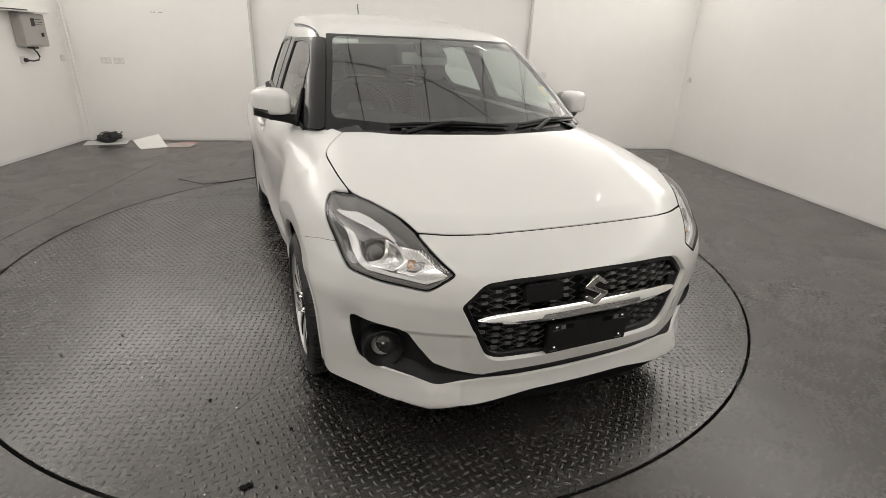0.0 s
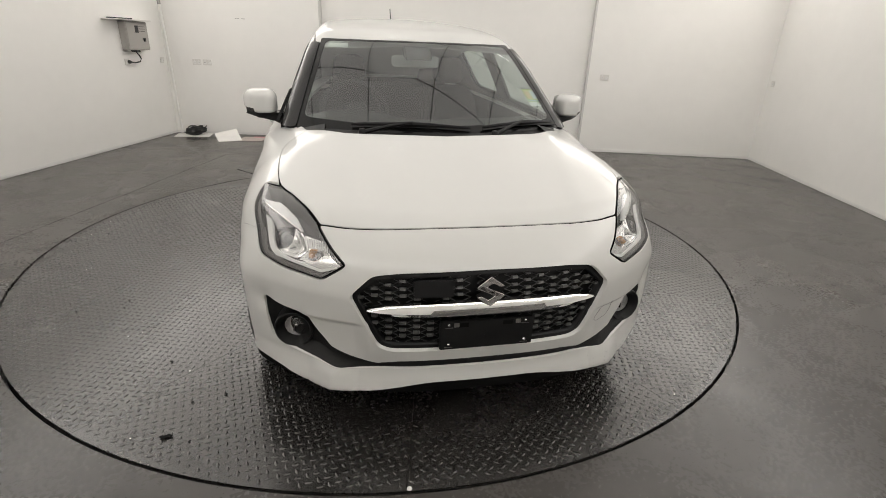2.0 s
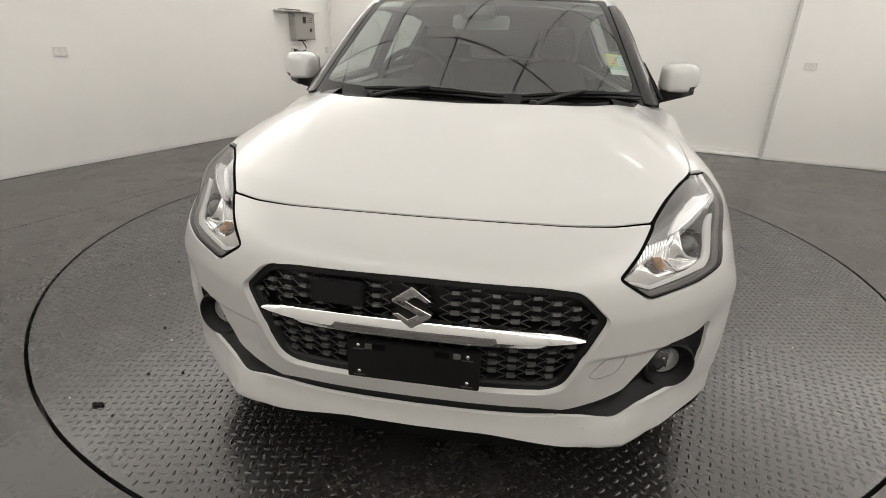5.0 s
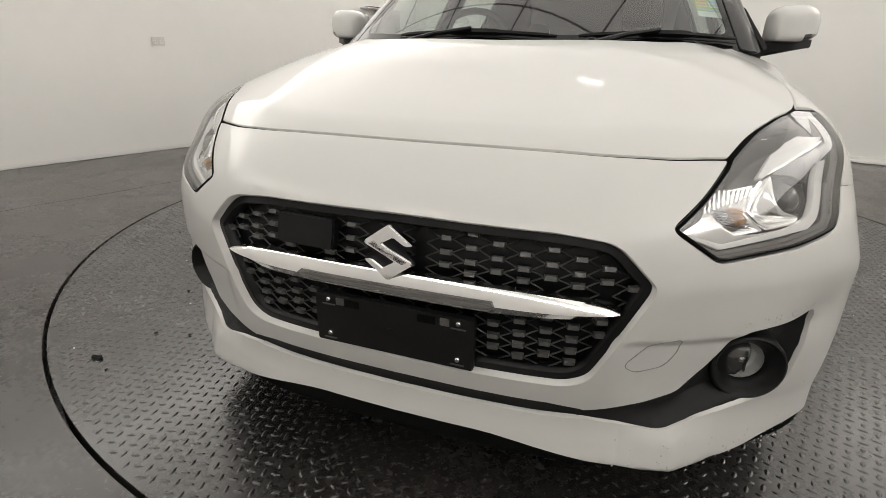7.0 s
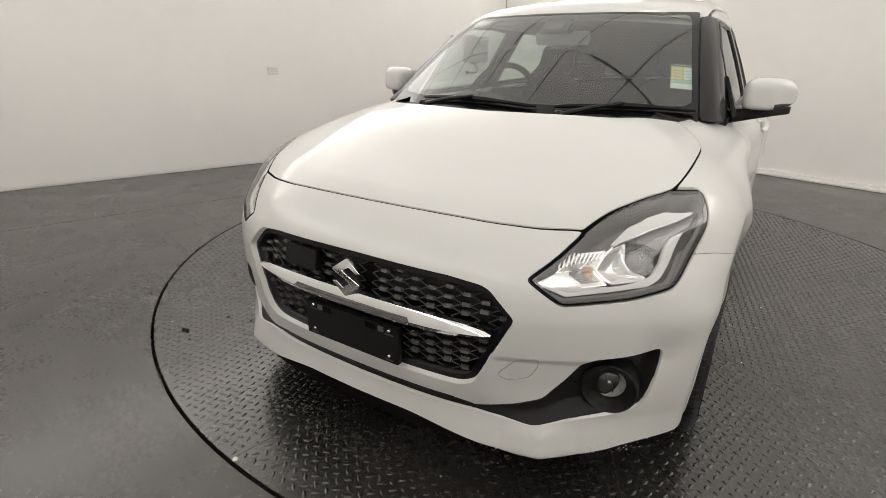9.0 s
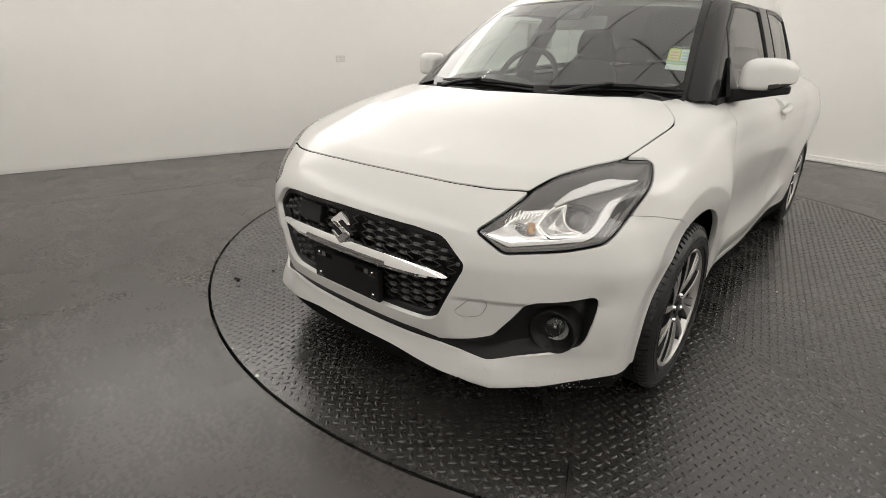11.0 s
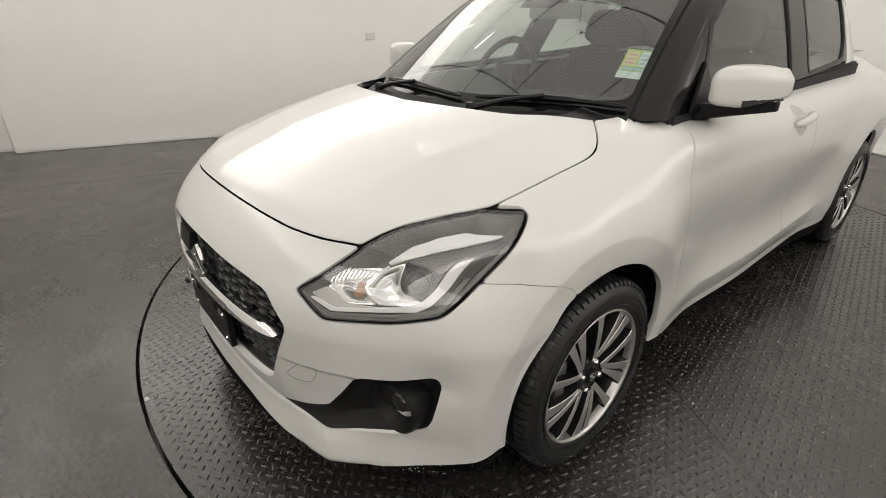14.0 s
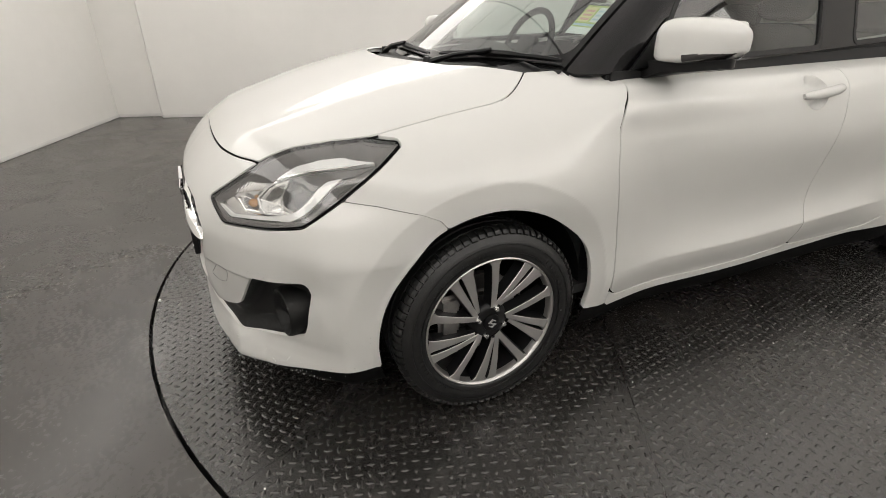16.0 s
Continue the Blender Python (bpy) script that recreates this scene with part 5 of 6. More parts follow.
# ---- wheels ----
def build_wheel():
    """Built about its own axle: z outwards, the tyre's middle plane at z = 0."""
    bm = bmesh.new()
    lathe(bm, [(0.2125, 0.080), (0.2135, 0.086), (0.2105, 0.088), (0.2070, 0.086), (0.2040, 0.078), (0.198, 0.055), (0.190, 0.0), (0.192, -0.06), (0.205, -0.085)], 96)
    wheel = part("wheel", bm, ALLOY, CAR, "two-tone machined alloy wheel with tyre", smooth=True)
    bm = bmesh.new()
    lathe(bm, [(0.2040, 0.074), (0.197, 0.054), (0.1892, 0.0), (0.191, -0.06)], 96)
    part("barrel", bm, POCKET, wheel, "dark inner barrel", smooth=True)
    def low(r):
        return r if r < 0.2235 else 0.2235 + (r - 0.2235) * 0.90

    prof = [(0.2105, 0.076), (0.2130, 0.084), (0.2175, 0.0885), (0.2200, 0.0900), (0.2235, 0.0895), (0.240, 0.0935), (0.252, 0.0945), (0.2545, 0.0938), (0.270, 0.0915), (0.2725, 0.0895), (0.285, 0.0840), (0.2960, 0.0745),
            (0.3015, 0.0640), (0.3035, 0.0530), (0.3035, 0.0475), (0.2975, 0.0465), (0.2975, 0.0405), (0.3045, 0.0395), (0.3050, 0.0190), (0.2985, 0.0180), (0.2985, 0.0110), (0.3055, 0.0100)]
    prof = [(low(r), h) for r, h in prof]
    prof = prof + [(r, -h) for r, h in prof[::-1]]
    bm = bmesh.new()
    lathe(bm, prof, 120)
    part("tyre", bm, RUBBER, wheel, "black road tyre", smooth=True)
    # shoulder lugs
    bm = bmesh.new()
    for sgn in (1, -1):
        for k in range(76):
            a = 2 * math.pi * k / 76 + (0.02 if sgn < 0 else 0)
            rot = Matrix.Rotation(a, 4, "Z")
            pts = [(low(r), h * sgn) for r, h in ((0.3052, 0.049), (0.3045, 0.064), (0.2995, 0.0765), (0.2900, 0.0835))]
            ring = []
            for r, h in pts:
                ring.append([bm.verts.new(rot @ Vector((r + 0.0026, w, h + 0.0012 * sgn))) for w in (-0.0075, 0.0075)] + [bm.verts.new(rot @ Vector((r - 0.004, w, h - 0.003 * sgn))) for w in (-0.0085, 0.0085)])
            for p, q in zip(ring, ring[1:]):
                bm.faces.new((p[0], p[1], q[1], q[0]))
                bm.faces.new((p[2], p[0], q[0], q[2]))
                bm.faces.new((p[1], p[3], q[3], q[1]))
            for e in (ring[0], ring[-1]):
                bm.faces.new((e[0], e[1], e[3], e[2]))
    tagged(part("tread_lug", bm, RUBBER, wheel), kind="stuff")
    # raised print on the tyre wall, unreadable: short bars in four runs, and two thin ribs
    bm = bmesh.new()
    for start, count in ((12, 9), (100, 12), (196, 9), (284, 12)):
        for k in range(count):
            m = Matrix.Rotation(radians(start + 4.1 * k), 4, "Z") @ Matrix.Translation((0.2405, 0, 0.0938))
            box(bm, -0.0065, -0.0052, -0.002, 0.0065, 0.0052 - 0.003 * (k % 3 == 1), 0.0010, m)
    tagged(part("wall_print", bm, RUBBER, wheel, "raised black print on the tyre wall"), kind="stuff")
    for r in (0.2300, 0.2570):
        bm = bmesh.new()
        lathe(bm, [(r - 0.0016, 0.091), (r - 0.0010, 0.0952), (r + 0.0010, 0.0952), (r + 0.0016, 0.091)], 96)
        part("wall_rib", bm, RUBBER, wheel, smooth=True)
    # five forks: a slim radial arm, and a broad arm that leans away and is split by a deep dark groove
    def arm(root_at, rim_at, w0, w1, lip):
        (r0, a0), (r1, a1) = root_at, rim_at
        p0 = Vector((r0 * math.cos(a0), r0 * math.sin(a0), 0))
        p1 = Vector((r1 * math.cos(a1), r1 * math.sin(a1), 0))
        d = (p1 - p0).normalized()
        n = Vector((-d.y, d.x, 0))
        bm = bmesh.new()
        rows = []
        for k in range(11):
            u = k / 10
            c = p0 + (p1 - p0) * u
            # the arm widens to the rim and runs out into it with a small foot
            w = w0 + (w1 - w0) * u ** 1.2 + lip * max(0.0, (u - 0.88) / 0.12) ** 2
            h = 0.0745 + 0.0065 * u + 0.0045 * math.sin(math.pi * u)
            ws = [(-w - 0.006, -0.038), (-w - 0.0012, -0.0016), (-w, 0.0), (w, 0.0), (w + 0.0012, -0.0016), (w + 0.006, -0.038)]
            rows.append([bm.verts.new(c + n * q + Vector((0, 0, h + dz))) for q, dz in ws])
        for p, q in zip(rows, rows[1:]):
            for k in range(5):
                bm.faces.new((p[k], q[k], q[k + 1], p[k + 1])).material_index = 0 if k in (1, 2, 3) else 1
        bm.faces.new(rows[0]).material_index = 1
        sp = part("spoke", bm, ALLOY, wheel, "machined spoke with black flanks")
        sp.data.materials.append(POCKET)

    for g in range(5):
        t0 = radians(90 - 72 * g)
        arm((0.050, t0 - radians(6)), (0.2050, t0), 0.0075, 0.0118, 0.008)
        arm((0.054, t0 - radians(10)), (0.2050, t0 - radians(33)), 0.0062, 0.0130, 0.003)
        arm((0.060, t0 - radians(25)), (0.2050, t0 - radians(46)), 0.0050, 0.0180, 0.005)
        # black web under the fork
        bm = bmesh.new()
        web = [(0.040, 10), (0.090, 1), (0.090, -38), (0.040, -46)]
        prism(bm, [(r * math.cos(t0 + radians(q)), r * math.sin(t0 + radians(q))) for r, q in web], 0.030, Matrix.Translation((0, 0, 0.034)))
        part("spoke_web", bm, POCKET, wheel, bevel=0.004)
    bm = bmesh.new()
    lathe(bm, [(0.0005, 0.073), (0.030, 0.073), (0.046, 0.072), (0.056, 0.066), (0.062, 0.050), (0.064, 0.02)], 40)
    part("hub_face", bm, POCKET, wheel, "black hub", smooth=True)
    bm = bmesh.new()
    lathe(bm, [(0.0005, 0.081), (0.022, 0.0805), (0.0265, 0.0785), (0.0275, 0.070)], 32)
    part("centre_cap", bm, SATIN, wheel, "black centre cap", smooth=True)
    for k in (1, -1):
        bm = bmesh.new()
        prism(bm, [(k * a * 0.32, k * b * 0.32) for a, b in ((-0.045, 0.016), (0.0, 0.049), (0.045, 0.017), (0.030, 0.014), (0.008, 0.027), (-0.012, 0.015), (0.040, -0.012), (0.027, -0.020), (-0.045, 0.011))], 0.0025, Matrix.Translation((0, 0, 0.0805)))
        part("cap_mark", bm, CHROME, wheel, "small chrome mark")
    for k in range(4):
        a = radians(69) + k * math.pi / 2 + 0.02
        bm = bmesh.new()
        lathe(bm, [(0.0005, 0.084), (0.006, 0.083), (0.0085, 0.078), (0.0092, 0.066)], 6 * 3, Matrix.Translation((0.045 * math.cos(a), 0.045 * math.sin(a), 0)))
        part("wheel_nut", bm, CHROME, wheel, "chrome wheel nut", smooth=True)
    bm = bmesh.new()
    lathe(bm, [(0.05, 0.012), (0.07, 0.010), (0.074, 0.0), (0.126, 0.0), (0.126, -0.02), (0.07, -0.02)], 48)
    part("brake_disc", bm, STEEL, wheel, "grey steel brake disc", smooth=True)
    return wheel


def place(root, m):
    """A copy of a part with its sub-parts."""
    made = root.copy()
    scene.collection.objects.link(made)
    made.parent = CAR
    made.matrix_basis = m
    for c in root.children:
        k = c.copy()
        scene.collection.objects.link(k)
        k.parent = made
    return made


WHEEL = build_wheel()
LEFT = Matrix(((0, 0, 1, 0.760), (1, 0, 0, 0.008), (0, 1, 0, HUB_Z - 0.0062), (0, 0, 0, 1))) @ Matrix.Diagonal((0.985, 0.985, 1, 1))
WHEEL.matrix_basis = LEFT @ Matrix.Rotation(-0.02, 4, "Z")
place(WHEEL, Matrix.Translation((0, WHEELBASE, 0)) @ LEFT @ Matrix.Rotation(1.1, 4, "Z"))
RIGHT = Matrix(((0, 0, -1, -0.760), (-1, 0, 0, 0.008), (0, 1, 0, HUB_Z - 0.0062), (0, 0, 0, 1))) @ Matrix.Diagonal((0.985, 0.985, 1, 1))
place(WHEEL, RIGHT @ Matrix.Rotation(0.2, 4, "Z"))
place(WHEEL, Matrix.Translation((0, WHEELBASE, 0)) @ RIGHT)
# caliper, and the paint dots on the front tyre
bm = bmesh.new()
box(bm, 0.795, -0.150, 0.26, 0.822, -0.085, 0.40)
part("brake_caliper", bm, STEEL, CAR, "grey brake caliper", bevel=0.012)
for yy, zz, mtl in ((-0.166, 0.130, mat("red paint dot", (0.55, 0.10, 0.07), 0.6)), (0.246, 0.287, CARD)):
    bm = bmesh.new()
    lathe(bm, [(0.0003, 0.0012), (0.0045, 0.001), (0.006, -0.002)], 14, facing(Vector((0.8525, yy, zz - 0.005)), Vector((1, 0, 0))))
    part("tyre_dot", bm, mtl, CAR, "small paint dot on the tyre")


def arch_liner(yc, side):
    rows = []
    for k in range(33):
        a = radians(-20 + 220 * k / 32)
        rows.append([(side * x, yc + 0.358 * math.cos(a), HUB_Z + 0.358 * math.sin(a)) for x in (0.785, 0.52)])
    bm = bmesh.new()
    vv = [[bm.verts.new(p) for p in r] for r in rows]
    for a, b in zip(vv, vv[1:]):
        bm.faces.new((a[0], a[1], b[1], b[0]))
    ring = [r[1] for r in vv]
    bm.faces.new(ring)
    part("arch_liner", bm, UNDER, CAR, "black plastic wheel arch liner")


for yc in (0.0, WHEELBASE):
    for sgn in (1, -1):
        arch_liner(yc, sgn)
bm = bmesh.new()
box(bm, -0.50, -0.62, 0.185, 0.50, 2.85, 0.30)
box(bm, -0.70, 0.40, 0.195, 0.70, 2.05, 0.30)
part("underbody", bm, UNDER, CAR, "black underbody")


# ---- mirrors, handles, wipers ----
def build_mirror(side):
    n, m = 88, 56
    bm = bmesh.new()
    c = Vector((0.848, 0.640, 1.030))
    rows = []
    for i in range(m + 1):
        v = -math.pi / 2 + math.pi * i / m
        row = []
        for j in range(n):
            u = 2 * math.pi * j / n
            def sp(t, e):
                return math.copysign(abs(t) ** e, t)
            X = sp(math.cos(v), 0.42) * sp(math.cos(u), 0.55)
            Y = sp(math.cos(v), 0.42) * sp(math.sin(u), 0.75)
            Z = sp(math.sin(v), 0.62)
            # boxy at its inner end, narrower towards the tip, flat below, swept rearwards
            tip, inn = max(0.0, X), max(0.0, -X)
            x = c.x + 0.086 * X - 0.002
            y = c.y + (0.095 * Y if Y < 0 else 0.050 * Y) + 0.060 * tip ** 1.5 + 0.035 * (X - 1) * 0.5
            if Z > 0:
                z = c.z + 0.060 * Z * (1 - 0.30 * tip ** 2 - 0.16 * inn ** 3) + 0.002
            else:
                z = c.z - 0.055 * abs(Z) ** 0.4 * (1 - 0.42 * tip ** 1.6) + 0.002
            row.append(bm.verts.new((side * x, y, z)))
        rows.append(row)
    for a, b in zip(rows, rows[1:]):
        for j in range(n):
            q = (a[j], a[(j + 1) % n], b[(j + 1) % n], b[j])
            bm.faces.new(q)
    bmesh.ops.remove_doubles(bm, verts=bm.verts, dist=1e-5)
    under, band = bm.copy(), bm.copy()

    def where(f):
        q = f.calc_center_median()
        if q.z < c.z - 0.049:
            return "under"
        if q.z < c.z - 0.026 and abs(q.x) > 0.862 and q.y < c.y + 0.03:
            return "band"
        return "shell"
    for piece, kind in ((bm, "shell"), (under, "under"), (band, "band")):
        bmesh.ops.delete(piece, geom=[f for f in piece.faces if where(f) != kind], context="FACES")
    mirror = part("door_mirror", bm, PAINT, CAR, "white door mirror with black base", smooth=True)
    part("mirror_underside", under, SATIN, mirror, "black lower cover", smooth=True)
    part("side_repeater", band, LAMPMID, mirror, "smoked indicator strip", smooth=True)
    bm = bmesh.new()
    vs = prism(bm, [tuple(q) for q in rounded([(0.728, 0.535), (0.775, 0.550), (0.850, 0.580), (0.925, 0.660), (0.915, 0.700), (0.85, 0.685), (0.79, 0.665), (0.735, 0.64)], 0.02)], 0.026, Matrix.Translation((0, 0, 0.954)))
    for v in vs:
        v.co.z -= 0.028 * max(0, (0.80 - v.co.x) / 0.07) * (1 if v.co.z < 0.965 else 0) - 0.012 * max(0, (v.co.x - 0.85) / 0.08)
        v.co.x *= side
    part("mirror_foot", bm, SATIN, mirror, "black mirror foot", bevel=0.004, smooth=True)
    bm = bmesh.new()
    prism(bm, [tuple(q) for q in rounded([(-0.075, -0.045), (0.078, -0.040), (0.070, 0.048), (-0.070, 0.050)], 0.02)], 0.004, facing(Vector((side * 0.85, 0.694, 1.032)), Vector((-side * 0.15, 1, 0))))
    part("mirror_glass", bm, CHROME, mirror, "silvered mirror glass")
    # black triangle at the foot of the window
    bm = bmesh.new()
    for x, y, z in ((0.748, 0.475, 0.952), (0.742, 0.64, 0.960), (0.684, 0.66, 1.09)):
        bm.verts.new((side * x, y, z))
    bm.faces.new(bm.verts)
    r = bmesh.ops.extrude_face_region(bm, geom=list(bm.faces))
    bmesh.ops.translate(bm, vec=(side * 0.012, -0.003, 0.004), verts=[v for v in r["geom"] if isinstance(v, bmesh.types.BMVert)])
    part("mirror_sail", bm, SATIN, mirror, "black sail panel", bevel=0.003)


for sgn in (1, -1):
    build_mirror(sgn)


def build_handle(side):
    bm = bmesh.new()
    pts = []
    for k in range(13):
        u = k / 12
        y = 1.150 + 0.205 * u
        z = 0.850 + 0.016 * u
        s = float(along(0.866, y)[0])
        p, n = on_side(s, z)
        out = 0.014 * math.sin(math.pi * u) ** 0.5 + 0.004
        pts.append((side * (p.x + out), y, z))
    tube(bm, pts, [0.008, 0.0130, 0.015, 0.0155, 0.016, 0.0165, 0.017, 0.017, 0.017, 0.017, 0.0165, 0.015, 0.010], 14)
    h = part("door_handle", bm, PAINT, CAR, "white pull door handle", smooth=True)
    bm = bmesh.new()
    lathe(bm, [(0.0003, 0.0015), (0.004, 0.001), (0.0045, -0.002)], 14, facing(Vector((pts[10][0] + side * 0.0125, pts[10][1], pts[10][2] + 0.001)), Vector((side, 0, 0.1))))
    part("key_hole", bm, GAP, h)


for sgn in (1, -1):
    build_handle(sgn)


def build_cowl():
    rows = []
    for i in range(61):
        x = -0.595 + 1.19 * i / 60
        ax = abs(x)
        y0 = float(np.interp(ax, HOOD_BACK[::-1, 0], HOOD_BACK[::-1, 1])) if ax < 0.62 else 0.168 + (ax - 0.62) * 1.2
        p, n = on_screen(x, 0.962)
        z0 = float(hood_top(np.array([x]), np.array([y0]))[0]) - 0.030
        rows.append([(x, y0 - 0.03, z0 - 0.02), (x, y0 + 0.02, z0 - 0.012), (x, (y0 + p.y) / 2, 0.945), (x, p.y + 0.01, 0.958)])
    bm = bmesh.new()
    vv = [[bm.verts.new(q) for q in r] for r in rows]
    for a, b in zip(vv, vv[1:]):
        for k in range(3):
            bm.faces.new((a[k], b[k], b[k + 1], a[k + 1]))
    part("cowl_panel", bm, PLASTIC, CAR, "black plastic scuttle panel", smooth=True)


build_cowl()


def build_wiper(a, b, pivot, fat):
    """A blade from a to b (x, z on the screen) with its arm to the pivot."""
    pts = []
    for k in range(15):
        u = k / 14
        x, z = a[0] + (b[0] - a[0]) * u, a[1] + (b[1] - a[1]) * u + 0.010 * math.sin(math.pi * u)
        p, n = on_screen(x, z)
        pts.append(p + n * 0.016)
    bm = bmesh.new()
    tube(bm, pts, [0.004] + [0.008] * 5 + [0.012] * 4 + [0.008] * 4 + [0.004], 6)
    w = part("wiper", bm, SATIN, CAR, "black windscreen wiper", smooth=True)
    bm = bmesh.new()
    lowp = [p - Vector((0, 0.004, 0.012)) for p in pts]
    tube(bm, lowp, 0.0035, 5)
    part("rubber_blade", bm, RUBBER, w)
    bm = bmesh.new()
    top = pts[7] + Vector((0, -0.008, 0.010))
    pv = Vector(pivot)
    tube(bm, [pv, pv * 0.5 + top * 0.5 + Vector((0, -0.012, 0.006)), top], [0.012, 0.008, 0.007], 8)
    part("wiper_arm", bm, SATIN, w, smooth=True)
    bm = bmesh.new()
    lathe(bm, [(0.0005, 0.02), (0.012, 0.018), (0.016, 0.008), (0.017, -0.02)], 20, Matrix.Translation(pv))
    part("pivot_cap", bm, SATIN, w, smooth=True)


build_wiper((-0.40, 0.968), (0.135, 0.964), (-0.36, 0.13, 0.955), 1)
build_wiper((0.195, 0.966), (0.635, 0.968), (0.24, 0.075, 0.955), 1)

# aerial on the roof
bm = bmesh.new()
zr = float(roof_z(np.array([0.0]), np.array([2.335]))[0])
tube(bm, [(0.005, 2.335, zr - 0.01), (0.002, 2.338, zr + 0.025), (0.0, 2.352, zr + 0.092)], [0.010, 0.004, 0.003], 8)
part("aerial", bm, SATIN, CAR, "short black roof aerial", smooth=True)


# ---- cabin ----
def soft_box(bm, c, size, taper=0.85, m=None):
    """A padded block: rounded in all edges, narrower at its top."""
    r = bmesh.ops.create_cube(bm, size=2.0)
    bmesh.ops.subdivide_edges(bm, edges=list({e for v in r["verts"] for e in v.link_edges}), cuts=5, use_grid_fill=True)
    vs = [v for v in bm.verts if not v.tag]
    for v in vs:
        v.tag = True
        p = v.co.copy()
        q = Vector([math.copysign(abs(t), t) for t in p])
        ln = (abs(q.x) ** 4 + abs(q.y) ** 4 + abs(q.z) ** 4) ** 0.25
        q = q / ln * max(abs(q.x), abs(q.y), abs(q.z)) * 1.0
        k = 1 - (1 - taper) * (q.z + 1) / 2
        v.co = Vector((c[0] + q.x * size[0] / 2 * k, c[1] + q.y * size[1] / 2, c[2] + q.z * size[2] / 2))
    if m:
        bmesh.ops.transform(bm, matrix=m, verts=vs)


def build_seat(x):
    bm = bmesh.new()
    lean = Matrix.Translation((x, 1.50, 0.55)) @ Matrix.Rotation(radians(-18), 4, "X")
    soft_box(bm, (0, 0, 0.26), (0.48, 0.13, 0.53), 0.80, lean)
    seat = part("seat_back", bm, FABRIC, CAR, "dark grey fabric front seat", smooth=True)
    bm = bmesh.new()
    soft_box(bm, (0, 0, 0.63), (0.235, 0.10, 0.18), 0.9, lean)
    part("headrest", bm, FABRIC, seat, smooth=True)
    bm = bmesh.new()
    soft_box(bm, (x, 1.25, 0.50), (0.50, 0.52, 0.16), 0.95)
    part("seat_cushion", bm, FABRIC, seat, smooth=True)
    for k in (-0.06, 0.06):
        bm = bmesh.new()
        tube(bm, [lean @ Vector((k, 0, 0.55)), lean @ Vector((k, 0, 0.68))], 0.006, 8)
        part("headrest_post", bm, CHROME, seat)


build_seat(0.36)
build_seat(-0.36)
bm = bmesh.new()
soft_box(bm, (0, 2.36, 0.74), (1.25, 0.14, 0.54), 0.94)
bench = part("rear_seat_back", bm, FABRIC, CAR, "dark grey rear bench", smooth=True)
for xx in (-0.36, 0.36):
    bm = bmesh.new()
    soft_box(bm, (xx, 2.36, 1.075), (0.26, 0.09, 0.12), 0.9)
    part("headrest", bm, FABRIC, bench, smooth=True)
bm = bmesh.new()
rows = []
for i in range(31):
    x = -0.70 + 1.40 * i / 30
    y0 = 0.20 + 0.45 * x * x
    hump = 0.035 * math.exp(-((x + 0.36) / 0.18) ** 4)
    rows.append([(x, y0, 0.925), (x, y0 + 0.18, 0.945), (x, y0 + 0.36, 0.955 + hump), (x, y0 + 0.46, 0.935 + hump), (x, y0 + 0.50, 0.86), (x, y0 + 0.48, 0.55)])
vv = [[bm.verts.new(q) for q in r] for r in rows]
for a, b in zip(vv, vv[1:]):
    for k in range(5):
        bm.faces.new((a[k], b[k], b[k + 1], a[k + 1]))
part("dashboard", bm, TRIM, CAR, "dark grey dashboard", smooth=True)
bm = bmesh.new()
m = Matrix.Translation((-0.36, 0.86, 0.945)) @ Matrix.Rotation(radians(66), 4, "X")
ring = [(0.180 + 0.015 * math.cos(2 * math.pi * k / 10), 0.015 * math.sin(2 * math.pi * k / 10)) for k in range(10)]
lathe(bm, ring, 48, m, closed=True)
sw = part("steering_wheel", bm, TRIM, CAR, "dark steering wheel", smooth=True)
bm = bmesh.new()
soft_box(bm, (0, 0, 0), (0.15, 0.12, 0.05), 0.9, m)
part("airbag_cover", bm, TRIM, sw, smooth=True)
for a in (0.0, math.pi, -math.pi / 2):
    bm = bmesh.new()
    box(bm, 0.05, -0.016, -0.012, 0.178, 0.016, 0.006, m @ Matrix.Rotation(a, 4, "Z"))
    part("wheel_spoke", bm, TRIM, sw, bevel=0.004)
bm = bmesh.new()
box(bm, -0.80, 0.3, 0.29, 0.80, 2.9, 0.32)
part("cabin_floor", bm, TRIM, CAR)
for sgn in (1, -1):
    bm = bmesh.new()
    vs = box(bm, sgn * 0.735, 0.42, 0.30, sgn * 0.695, 2.30, 0.962)
    for v in vs:
        if v.co.z > 0.9:
            v.co.z += 0.03 * (v.co.y - 0.42) / 1.5
    part("door_lining", bm, TRIM, CAR, "dark door lining", bevel=0.01)
bm = bmesh.new()
p, n = on_screen(0, 1.285)
vs = box(bm, -0.100, p.y + 0.045, 1.245, 0.050, p.y + 0.105, 1.312)
for v in vs:
    v.co.y += (v.co.z - 1.285) * 1.55
part("camera_housing", bm, TRIM, CAR, "dark sensor housing behind the screen", bevel=0.010)
bm = bmesh.new()
vs = box(bm, -0.060, p.y + 0.036, 1.265, 0.010, p.y + 0.046, 1.292)
for v in vs:
    v.co.y += (v.co.z - 1.285) * 1.55
part("camera_window", bm, mat("grey sensor window", (0.12, 0.12, 0.12), 0.2), CAR, "grey sensor window", bevel=0.002)
bm = bmesh.new()
prism(bm, [tuple(q) for q in rounded([(-0.130, -0.030), (0.130, -0.030), (0.130, 0.030), (-0.130, 0.030)], 0.018)], 0.03, facing(Vector((-0.025, p.y + 0.15, 1.233)), Vector((0, -1, 0.05))))
